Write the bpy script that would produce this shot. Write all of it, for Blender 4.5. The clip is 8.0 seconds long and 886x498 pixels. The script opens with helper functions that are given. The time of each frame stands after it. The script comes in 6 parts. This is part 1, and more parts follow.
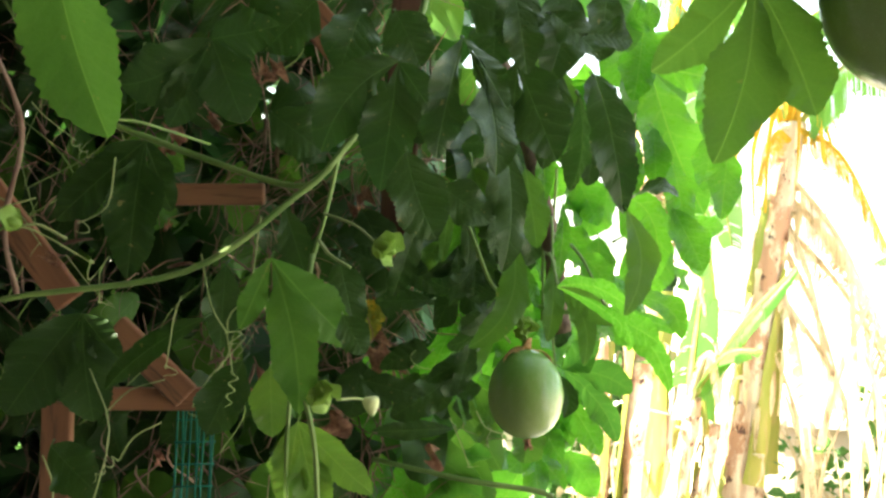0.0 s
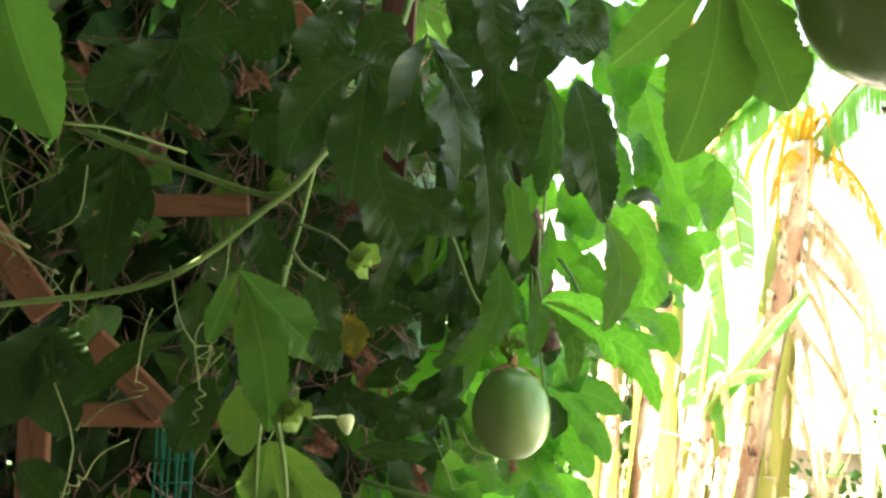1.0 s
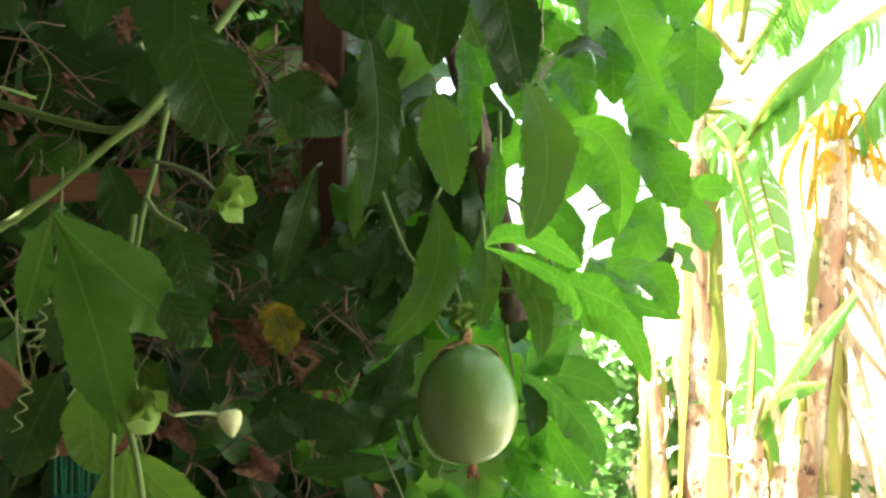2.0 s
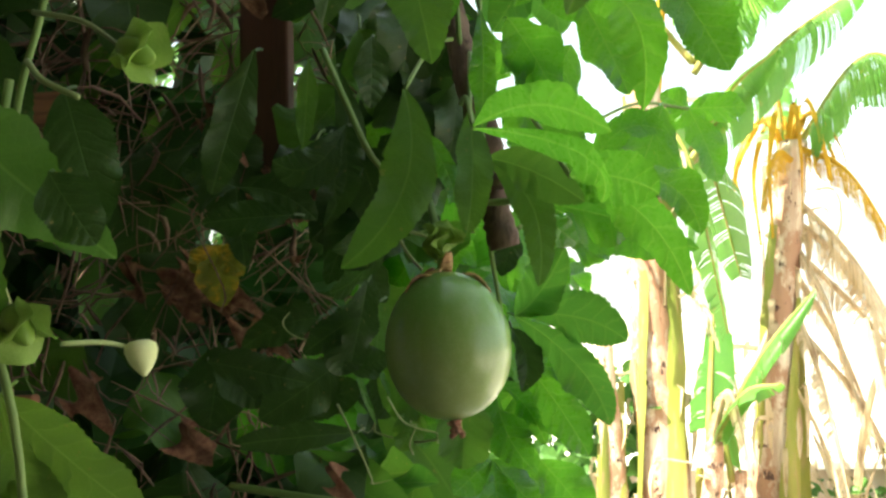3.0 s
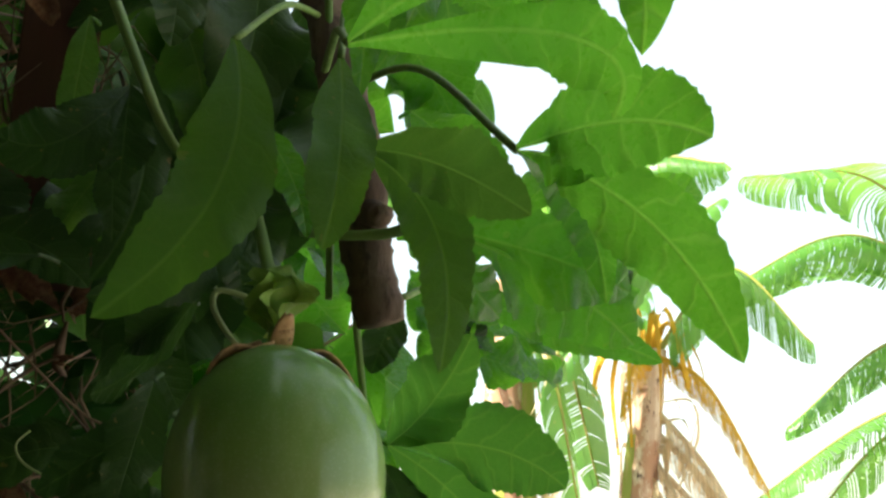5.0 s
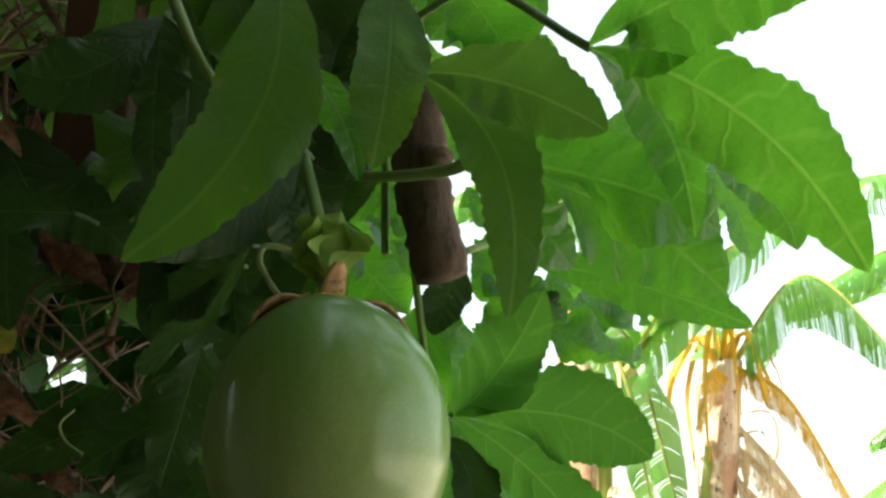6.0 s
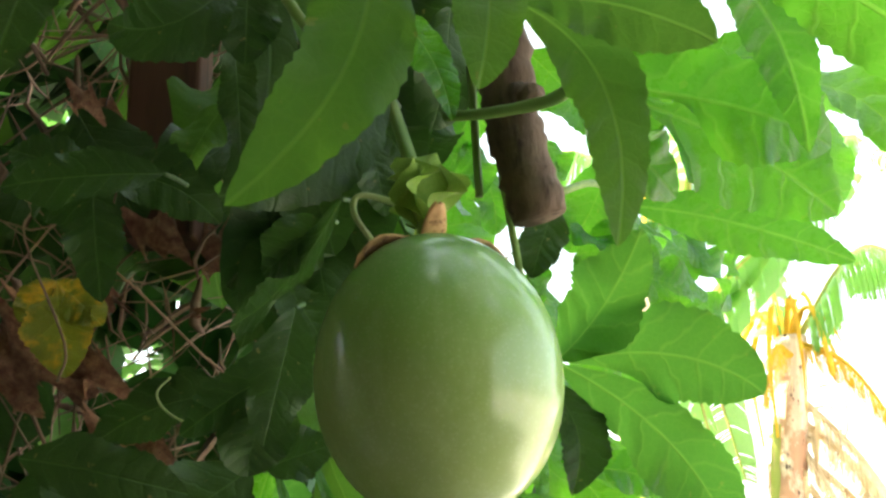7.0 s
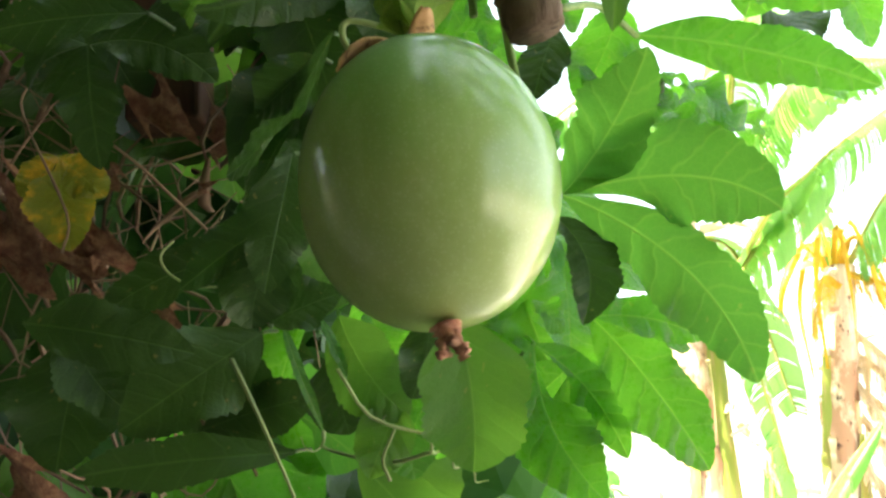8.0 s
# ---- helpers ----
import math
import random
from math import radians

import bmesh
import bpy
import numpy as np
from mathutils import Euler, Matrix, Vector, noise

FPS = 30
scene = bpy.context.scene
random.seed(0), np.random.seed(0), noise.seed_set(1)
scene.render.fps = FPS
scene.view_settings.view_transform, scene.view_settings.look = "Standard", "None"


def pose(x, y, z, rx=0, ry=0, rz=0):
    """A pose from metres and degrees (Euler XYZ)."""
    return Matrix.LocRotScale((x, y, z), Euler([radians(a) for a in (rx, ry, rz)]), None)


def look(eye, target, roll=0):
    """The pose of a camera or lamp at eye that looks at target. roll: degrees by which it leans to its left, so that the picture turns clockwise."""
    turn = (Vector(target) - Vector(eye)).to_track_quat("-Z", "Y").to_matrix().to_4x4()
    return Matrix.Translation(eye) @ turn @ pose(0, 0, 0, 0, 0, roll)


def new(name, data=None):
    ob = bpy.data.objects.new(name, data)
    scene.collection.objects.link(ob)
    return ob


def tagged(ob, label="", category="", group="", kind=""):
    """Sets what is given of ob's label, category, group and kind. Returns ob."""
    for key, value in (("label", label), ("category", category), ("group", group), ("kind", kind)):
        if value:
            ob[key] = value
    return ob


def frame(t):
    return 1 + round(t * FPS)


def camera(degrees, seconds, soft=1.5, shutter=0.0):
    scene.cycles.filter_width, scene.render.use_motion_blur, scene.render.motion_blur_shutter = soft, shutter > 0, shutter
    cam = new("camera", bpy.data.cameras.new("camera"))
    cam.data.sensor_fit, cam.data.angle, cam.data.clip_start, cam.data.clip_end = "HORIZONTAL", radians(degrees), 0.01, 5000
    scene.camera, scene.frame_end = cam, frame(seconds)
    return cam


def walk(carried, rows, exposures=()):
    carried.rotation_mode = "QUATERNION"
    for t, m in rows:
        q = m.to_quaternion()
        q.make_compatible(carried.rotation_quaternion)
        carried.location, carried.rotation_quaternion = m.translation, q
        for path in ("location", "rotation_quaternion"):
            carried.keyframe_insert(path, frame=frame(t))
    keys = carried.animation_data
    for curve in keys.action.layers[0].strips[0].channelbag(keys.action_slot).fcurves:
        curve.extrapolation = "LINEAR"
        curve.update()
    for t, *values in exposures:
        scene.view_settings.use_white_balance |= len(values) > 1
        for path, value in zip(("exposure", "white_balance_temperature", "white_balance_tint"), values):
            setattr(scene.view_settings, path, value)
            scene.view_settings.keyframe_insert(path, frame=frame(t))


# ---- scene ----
cam = camera(45.0, 8.0, soft=2.7)
PATH = [
    (0, (0.002, -0.084, 1.515), (0.005, 1.916, 1.488), 3.7),
    (0.5, (0.005, -0.079, 1.513), (-0.033, 1.92, 1.47), 3.7),
    (1, (0.027, -0.053, 1.512), (0.002, 1.946, 1.518), 4.1),
    (1.2, (0.037, -0.029, 1.499), (0.013, 1.97, 1.525), 3.4),
    (2.3, (0.109, 0.18, 1.444), (-0.007, 2.174, 1.547), 0.0),
    (2.5, (0.108, 0.199, 1.431), (0.037, 2.195, 1.548), 0.8),
    (2.6, (0.105, 0.223, 1.419), (0.078, 2.219, 1.54), 0.4),
    (3, (0.08, 0.275, 1.403), (0.074, 2.272, 1.519), -0.5),
    (3.4, (0.047, 0.34, 1.387), (0.132, 2.326, 1.607), 1.1),
    (3.5, (0.043, 0.353, 1.388), (0.159, 2.336, 1.614), 1.8),
    (4, (0.054, 0.413, 1.375), (0.329, 2.363, 1.722), 2.5),
    (4.2, (0.062, 0.432, 1.38), (0.356, 2.366, 1.795), 2.6),
    (5.3, (0.09, 0.512, 1.365), (0.328, 2.429, 1.881), 1.4),
    (5.5, (0.092, 0.52, 1.36), (0.314, 2.435, 1.894), 1.2),
    (5.7, (0.093, 0.528, 1.36), (0.248, 2.453, 1.881), 1.6),
    (6, (0.091, 0.532, 1.36), (0.217, 2.458, 1.887), 1.4),
    (6.5, (0.084, 0.535, 1.358), (0.163, 2.461, 1.89), 1.3),
    (6.6, (0.075, 0.542, 1.358), (0.146, 2.471, 1.878), 1.1),
    (7, (0.078, 0.542, 1.347), (0.108, 2.475, 1.86), -0.7),
    (7.4, (0.082, 0.549, 1.334), (0.084, 2.493, 1.804), -1.2),
    (7.5, (0.083, 0.549, 1.332), (0.078, 2.496, 1.792), -1.2),
    (8, (0.09, 0.564, 1.314), (0.037, 2.516, 1.744), -2.5),
]
walk(cam, [(t, look(eye, target, roll)) for t, eye, target, roll in PATH], [(0, 3.22, 7000, -2.5), (1.0, 3.17, 7000, -2.5), (2.5, 2.72, 7000, -2.5), (3.1, 2.47, 7000, -2.5), (3.6, 2.58, 7000, -2.5), (4, 2.55, 7000, -2.5), (5.5, 1.75, 7000, -2.5), (6.0, 2.1, 7000, -2.5), (6.5, 2.6, 7000, -2.5), (7.0, 3.2, 7000, -2.5), (7.5, 3.3, 7000, -2.5), (8, 3.25, 7000, -2.5)])

# ---------------------------------------------------------------- world, sun
SUN_TO = Vector((-0.55, -0.22, 0.80)).normalized()
world = bpy.data.worlds.new("world")
scene.world = world
world.use_nodes = True
wn = world.node_tree.nodes
sky = wn.new("ShaderNodeTexSky")
sky.sky_type = "NISHITA"
sky.sun_disc = False
sky.sun_elevation = math.asin(SUN_TO.z)
sky.sun_rotation = math.atan2(SUN_TO.x, SUN_TO.y)
sky.dust_density, sky.air_density, sky.ozone_density = 2.6, 1.0, 0.5
wn["Background"].inputs["Strength"].default_value = 0.15
haze = wn.new("ShaderNodeMix")
haze.data_type = "RGBA"
haze.inputs[0].default_value = 0.6
haze.inputs[7].default_value = (2.2, 2.2, 2.2, 1.0)
world.node_tree.links.new(sky.outputs[0], haze.inputs[6])
world.node_tree.links.new(haze.outputs[2], wn["Background"].inputs["Color"])
sun = new("sun", bpy.data.lights.new("sun", "SUN"))
sun.data.energy, sun.data.angle, sun.data.color = 5.0, radians(0.5), (1.0, 0.95, 0.86)
sun.matrix_world = look(SUN_TO * 30, (0, 0, 0))


# ---------------------------------------------------------------- materials
def material(name):
    m = bpy.data.materials.new(name)
    m.use_nodes = True
    nodes, links = m.node_tree.nodes, m.node_tree.links
    return m, nodes, links, nodes["Principled BSDF"], nodes["Material Output"]


def n_math(nodes, links, op, a, b=None, c=None, clamp=False):
    n = nodes.new("ShaderNodeMath")
    n.operation, n.use_clamp = op, clamp
    for i, v in enumerate((a, b, c)):
        if v is None:
            continue
        if isinstance(v, (int, float)):
            n.inputs[i].default_value = v
        else:
            links.new(v, n.inputs[i])
    return n.outputs[0]


def n_mix(nodes, links, fac, a, b):
    n = nodes.new("ShaderNodeMix")
    n.data_type = "RGBA"
    for sock, v in ((n.inputs[0], fac), (n.inputs[6], a), (n.inputs[7], b)):
        if isinstance(v, (int, float)):
            sock.default_value = v
        elif isinstance(v, tuple):
            sock.default_value = (*v, 1)
        else:
            links.new(v, sock)
    return n.outputs[2]


def n_noise(nodes, links, scale, detail=4.0, rough=0.55, stretch=None, w_from=None):
    tc = nodes.new("ShaderNodeTexCoord")
    src = tc.outputs["Object"]
    if stretch:
        mp = nodes.new("ShaderNodeMapping")
        mp.inputs["Scale"].default_value = stretch
        links.new(src, mp.inputs["Vector"])
        src = mp.outputs[0]
    n = nodes.new("ShaderNodeTexNoise")
    n.inputs["Scale"].default_value = scale
    n.inputs["Detail"].default_value = detail
    n.inputs["Roughness"].default_value = rough
    links.new(src, n.inputs["Vector"])
    return n.outputs["Fac"]


def n_step(nodes, links, v, lo, hi):
    n = nodes.new("ShaderNodeMapRange")
    n.interpolation_type = "SMOOTHSTEP"
    links.new(v, n.inputs[0])
    n.inputs[1].default_value, n.inputs[2].default_value = lo, hi
    return n.outputs[0]


def n_bump(nodes, links, height, strength, distance, bsdf):
    b = nodes.new("ShaderNodeBump")
    b.inputs["Strength"].default_value, b.inputs["Distance"].default_value = strength, distance
    links.new(height, b.inputs["Height"])
    links.new(b.outputs[0], bsdf.inputs["Normal"])
    return b.outputs[0]


def leaf_material(name, dark, light, vein, through_col, clear=0.38, rough=0.34, blotch=None, freq=7.0, slant=0.75, veined=0.4, gloss=0.35):
    """A leaf blade: veins from the blade's own (along, across) coordinates, mottling, gloss and light through it."""
    m, nodes, links, bsdf, out = material(name)
    uv = nodes.new("ShaderNodeUVMap")
    sep = nodes.new("ShaderNodeSeparateXYZ")
    links.new(uv.outputs[0], sep.inputs[0])
    along, across = sep.outputs[0], sep.outputs[1]
    off = n_math(nodes, links, "ABSOLUTE", across)
    rib = n_math(nodes, links, "SUBTRACT", 1.0, n_step(nodes, links, off, 0.002, 0.010))
    wob = n_noise(nodes, links, 7.0, 2.0)
    ph = n_math(nodes, links, "SUBTRACT", along, n_math(nodes, links, "MULTIPLY", off, slant))
    ph = n_math(nodes, links, "ADD", n_math(nodes, links, "MULTIPLY", ph, freq), n_math(nodes, links, "MULTIPLY", wob, 0.9))
    tri = n_math(nodes, links, "ABSOLUTE", n_math(nodes, links, "SUBTRACT", n_math(nodes, links, "FRACT", ph), 0.5))
    side = n_math(nodes, links, "SUBTRACT", 1.0, n_step(nodes, links, tri, 0.01, 0.11))
    veins = n_math(nodes, links, "MAXIMUM", rib, n_math(nodes, links, "MULTIPLY", side, veined), clamp=True)
    net = nodes.new("ShaderNodeTexVoronoi")
    net.feature = "DISTANCE_TO_EDGE"
    net.inputs["Scale"].default_value = 26.0
    tcn = nodes.new("ShaderNodeTexCoord")
    links.new(tcn.outputs["Object"], net.inputs["Vector"])
    mesh_veins = n_math(nodes, links, "SUBTRACT", 1.0, n_step(nodes, links, net.outputs["Distance"], 0.0, 0.12))
    veins = n_math(nodes, links, "MAXIMUM", veins, n_math(nodes, links, "MULTIPLY", mesh_veins, 0.16))
    info = nodes.new("ShaderNodeObjectInfo")
    mott = n_noise(nodes, links, 6.0, 5.0, 0.6)
    fine = n_noise(nodes, links, 60.0, 3.0, 0.6)
    f = n_math(nodes, links, "ADD", n_math(nodes, links, "MULTIPLY", mott, 0.7), n_math(nodes, links, "MULTIPLY", info.outputs["Random"], 0.55))
    f = n_math(nodes, links, "SUBTRACT", f, 0.12, clamp=True)
    base = n_mix(nodes, links, f, dark, light)
    base = n_mix(nodes, links, n_math(nodes, links, "MULTIPLY", fine, 0.25), base, dark)
    thr = n_mix(nodes, links, n_math(nodes, links, "MULTIPLY", f, 0.6), through_col, light)
    if blotch:
        b = n_step(nodes, links, n_noise(nodes, links, 2.6, 4.0, 0.65), 0.47, 0.62)
        base = n_mix(nodes, links, b, base, blotch)
        thr = n_mix(nodes, links, b, thr, blotch)
    fleck = n_step(nodes, links, n_noise(nodes, links, 15.0, 2.0, 0.5), 0.70, 0.74)
    base = n_mix(nodes, links, n_math(nodes, links, "MULTIPLY", fleck, 0.7), base, (0.20, 0.15, 0.05))
    base = n_mix(nodes, links, n_math(nodes, links, "MULTIPLY", veins, 0.22), base, vein)
    thr = n_mix(nodes, links, n_math(nodes, links, "MULTIPLY", veins, 0.34), thr, (0.42, 0.72, 0.12))
    links.new(base, bsdf.inputs["Base Color"])
    spots = n_step(nodes, links, n_noise(nodes, links, 25.0, 3.0), 0.4, 0.7)
    rg = n_math(nodes, links, "ADD", n_math(nodes, links, "MULTIPLY", spots, 0.16), rough - 0.06)
    links.new(rg, bsdf.inputs["Roughness"])
    bsdf.inputs["Specular IOR Level"].default_value = gloss
    hump = n_math(nodes, links, "MULTIPLY", tri, 0.8)
    hgt = n_math(nodes, links, "ADD", n_math(nodes, links, "SUBTRACT", n_math(nodes, links, "MULTIPLY", fine, 0.12), n_math(nodes, links, "MULTIPLY", veins, 0.35)), hump)
    nrm = n_bump(nodes, links, hgt, 0.45, 0.0016, bsdf)
    tl = nodes.new("ShaderNodeBsdfTranslucent")
    links.new(thr, tl.inputs["Color"])
    links.new(nrm, tl.inputs["Normal"])
    mx = nodes.new("ShaderNodeMixShader")
    mx.inputs[0].default_value = clear
    links.new(bsdf.outputs[0], mx.inputs[1])
    links.new(tl.outputs[0], mx.inputs[2])
    links.new(mx.outputs[0], out.inputs[0])
    return m


def plain_material(name, a, b, scale=20.0, rough=0.6, bump=0.3, dist=0.002, stretch=None, c=None, clear=0.0, gloss=0.3):
    """Two or three colours mixed by noise at two scales, with fine relief."""
    m, nodes, links, bsdf, out = material(name)
    bsdf.inputs["Specular IOR Level"].default_value = gloss
    big = n_noise(nodes, links, scale, 5.0, 0.6, stretch)
    fine = n_noise(nodes, links, scale * 6, 4.0, 0.65, stretch)
    col = n_mix(nodes, links, n_step(nodes, links, big, 0.3, 0.7), a, b)
    if c:
        col = n_mix(nodes, links, n_step(nodes, links, fine, 0.5, 0.72), col, c)
    info = nodes.new("ShaderNodeObjectInfo")
    geo = nodes.new("ShaderNodeNewGeometry")
    vary = n_math(nodes, links, "ADD", info.outputs["Random"], geo.outputs["Random Per Island"])
    hsv = nodes.new("ShaderNodeHueSaturation")
    links.new(col, hsv.inputs["Color"])
    links.new(n_math(nodes, links, "ADD", n_math(nodes, links, "MULTIPLY", vary, 0.35), 0.65), hsv.inputs["Value"])
    links.new(hsv.outputs[0], bsdf.inputs["Base Color"])
    links.new(n_math(nodes, links, "ADD", n_math(nodes, links, "MULTIPLY", fine, 0.25), rough - 0.12), bsdf.inputs["Roughness"])
    n_bump(nodes, links, n_math(nodes, links, "ADD", big, n_math(nodes, links, "MULTIPLY", fine, 0.5)), bump, dist, bsdf)
    if clear:
        tl = nodes.new("ShaderNodeBsdfTranslucent")
        links.new(hsv.outputs[0], tl.inputs["Color"])
        mx = nodes.new("ShaderNodeMixShader")
        mx.inputs[0].default_value = clear
        links.new(bsdf.outputs[0], mx.inputs[1])
        links.new(tl.outputs[0], mx.inputs[2])
        links.new(mx.outputs[0], out.inputs[0])
    return m


def bark_material():
    """Banana stem: pale dry sheath with rust-brown patches, dark scars and lengthwise fibres."""
    m, nodes, links, bsdf, out = material("banana_trunk")
    fibre = n_noise(nodes, links, 14.0, 5.0, 0.65, (1, 1, 0.06))
    patch = n_noise(nodes, links, 7.0, 5.0, 0.7, (1, 1, 0.5))
    scar = n_noise(nodes, links, 22.0, 3.0, 0.6, (1, 1, 0.7))
    col = n_mix(nodes, links, n_step(nodes, links, fibre, 0.35, 0.65), (0.40, 0.28, 0.20), (0.62, 0.51, 0.39))
    col = n_mix(nodes, links, n_step(nodes, links, patch, 0.46, 0.56), col, (0.34, 0.19, 0.12))
    col = n_mix(nodes, links, n_step(nodes, links, scar, 0.60, 0.68), col, (0.08, 0.045, 0.035))
    links.new(col, bsdf.inputs["Base Color"])
    bsdf.inputs["Roughness"].default_value = 0.85
    bsdf.inputs["Specular IOR Level"].default_value = 0.2
    n_bump(nodes, links, n_math(nodes, links, "ADD", fibre, n_math(nodes, links, "MULTIPLY", patch, 1.5)), 0.8, 0.012, bsdf)
    return m


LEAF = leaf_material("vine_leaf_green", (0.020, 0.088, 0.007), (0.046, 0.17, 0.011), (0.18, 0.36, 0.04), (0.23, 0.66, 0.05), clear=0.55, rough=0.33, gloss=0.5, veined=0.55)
# dark leaves, with shade of the lattice side put into the colour
LEAF_DARK_SHADE = leaf_material("vine_leaf_dark_shade", (0.017, 0.041, 0.008), (0.037, 0.075, 0.014), (0.05, 0.10, 0.03), (0.09, 0.24, 0.04), clear=0.14, rough=0.42, gloss=0.27)
LEAF_YOUNG = leaf_material("vine_leaf_young", (0.075, 0.158, 0.025), (0.125, 0.22, 0.036), (0.24, 0.33, 0.11), (0.24, 0.44, 0.05), clear=0.4, rough=0.42)
LEAF_YELLOW = leaf_material("vine_leaf_yellowing", (0.10, 0.15, 0.02), (0.22, 0.22, 0.03), (0.4, 0.34, 0.08), (0.4, 0.4, 0.04), blotch=(0.62, 0.36, 0.03))
LEAF_DEAD = plain_material("dead_leaf_brown", (0.17, 0.065, 0.04), (0.36, 0.19, 0.11), 5.0, 0.8, 0.9, 0.006, c=(0.10, 0.05, 0.035), clear=0.2)
STEM = plain_material("vine_stem_green", (0.12, 0.20, 0.045), (0.20, 0.28, 0.08), 30.0, 0.5, 0.2, 0.001)
TENDRIL = plain_material("tendril_pale", (0.20, 0.26, 0.09), (0.30, 0.34, 0.14), 40.0, 0.5, 0.2, 0.001)
BARK = plain_material("woody_stem_bark", (0.10, 0.06, 0.045), (0.24, 0.16, 0.12), 45.0, 0.85, 0.9, 0.002, (1, 1, 0.25), c=(0.06, 0.035, 0.028))
DRY = plain_material("dry_twig", (0.16, 0.085, 0.06), (0.32, 0.21, 0.15), 40.0, 0.85, 0.5, 0.001)
# lattice wood for the posts, darkened to hold the shadow they stand in
WOOD_SHADED = plain_material("shaded_post", (0.060, 0.026, 0.016), (0.10, 0.045, 0.028), 18.0, 0.95, 0.5, 0.001, (1, 1, 0.1), c=(0.035, 0.02, 0.015))
WOOD = plain_material("lattice_wood", (0.13, 0.055, 0.03), (0.26, 0.12, 0.062), 18.0, 0.8, 0.7, 0.0015, (1, 1, 0.1), c=(0.09, 0.045, 0.03))
SEPAL = plain_material("dry_sepal", (0.36, 0.19, 0.08), (0.56, 0.36, 0.18), 60.0, 0.7, 0.5, 0.001, c=(0.14, 0.07, 0.03))
BUD = plain_material("flower_bud_cream", (0.55, 0.58, 0.28), (0.70, 0.70, 0.40), 40.0, 0.5, 0.2, 0.001, clear=0.2)
BRACT = plain_material("bract_light_green", (0.18, 0.31, 0.045), (0.26, 0.38, 0.075), 40.0, 0.45, 0.3, 0.001, clear=0.3)
NUB = plain_material("withered_style", (0.24, 0.085, 0.05), (0.46, 0.24, 0.15), 260.0, 0.7, 0.6, 0.001)
BANANA = leaf_material("banana_leaf", (0.04, 0.13, 0.025), (0.08, 0.21, 0.04), (0.30, 0.40, 0.14), (0.30, 0.58, 0.10), clear=0.42, freq=70.0, slant=0.1, veined=0.25)
BANANA_DRY = plain_material("banana_leaf_dry", (0.56, 0.43, 0.27), (0.74, 0.62, 0.44), 4.0, 0.8, 0.5, 0.01, (1, 1, 0.2), c=(0.34, 0.22, 0.13), clear=0.35)
BANANA_YELLOW = plain_material("banana_leaf_yellow", (0.42, 0.22, 0.015), (0.55, 0.33, 0.03), 5.0, 0.6, 0.3, 0.01, c=(0.5, 0.26, 0.05), clear=0.3)
TRUNK = bark_material()
SHEATH = plain_material("banana_sheath_green", (0.15, 0.18, 0.03), (0.28, 0.25, 0.06), 6.0, 0.55, 0.4, 0.005, (1, 1, 0.15), c=(0.30, 0.20, 0.10))
SOIL = plain_material("dry_soil", (0.42, 0.38, 0.34), (0.54, 0.50, 0.45), 1.5, 0.9, 0.6, 0.02, c=(0.25, 0.21, 0.17))
PLASTER = plain_material("pale_plaster", (0.62, 0.52, 0.44), (0.72, 0.63, 0.54), 3.0, 0.85, 0.3, 0.004)
COPING = plain_material("concrete_coping", (0.52, 0.49, 0.45), (0.64, 0.61, 0.56), 5.0, 0.85, 0.4, 0.004)
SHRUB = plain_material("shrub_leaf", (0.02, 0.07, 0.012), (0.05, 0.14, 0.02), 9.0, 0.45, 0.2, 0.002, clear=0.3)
# the shrub leaf again, with sunlight put into its paler colour
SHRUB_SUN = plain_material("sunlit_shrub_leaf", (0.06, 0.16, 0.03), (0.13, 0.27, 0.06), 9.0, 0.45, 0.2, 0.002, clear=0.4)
NETTING = plain_material("green_netting", (0.01, 0.12, 0.08), (0.02, 0.17, 0.11), 30.0, 0.7, 0.2, 0.001)
ROOFING = plain_material("shade_roof_underside", (0.30, 0.27, 0.23), (0.38, 0.34, 0.29), 3.0, 0.9, 0.3, 0.004)


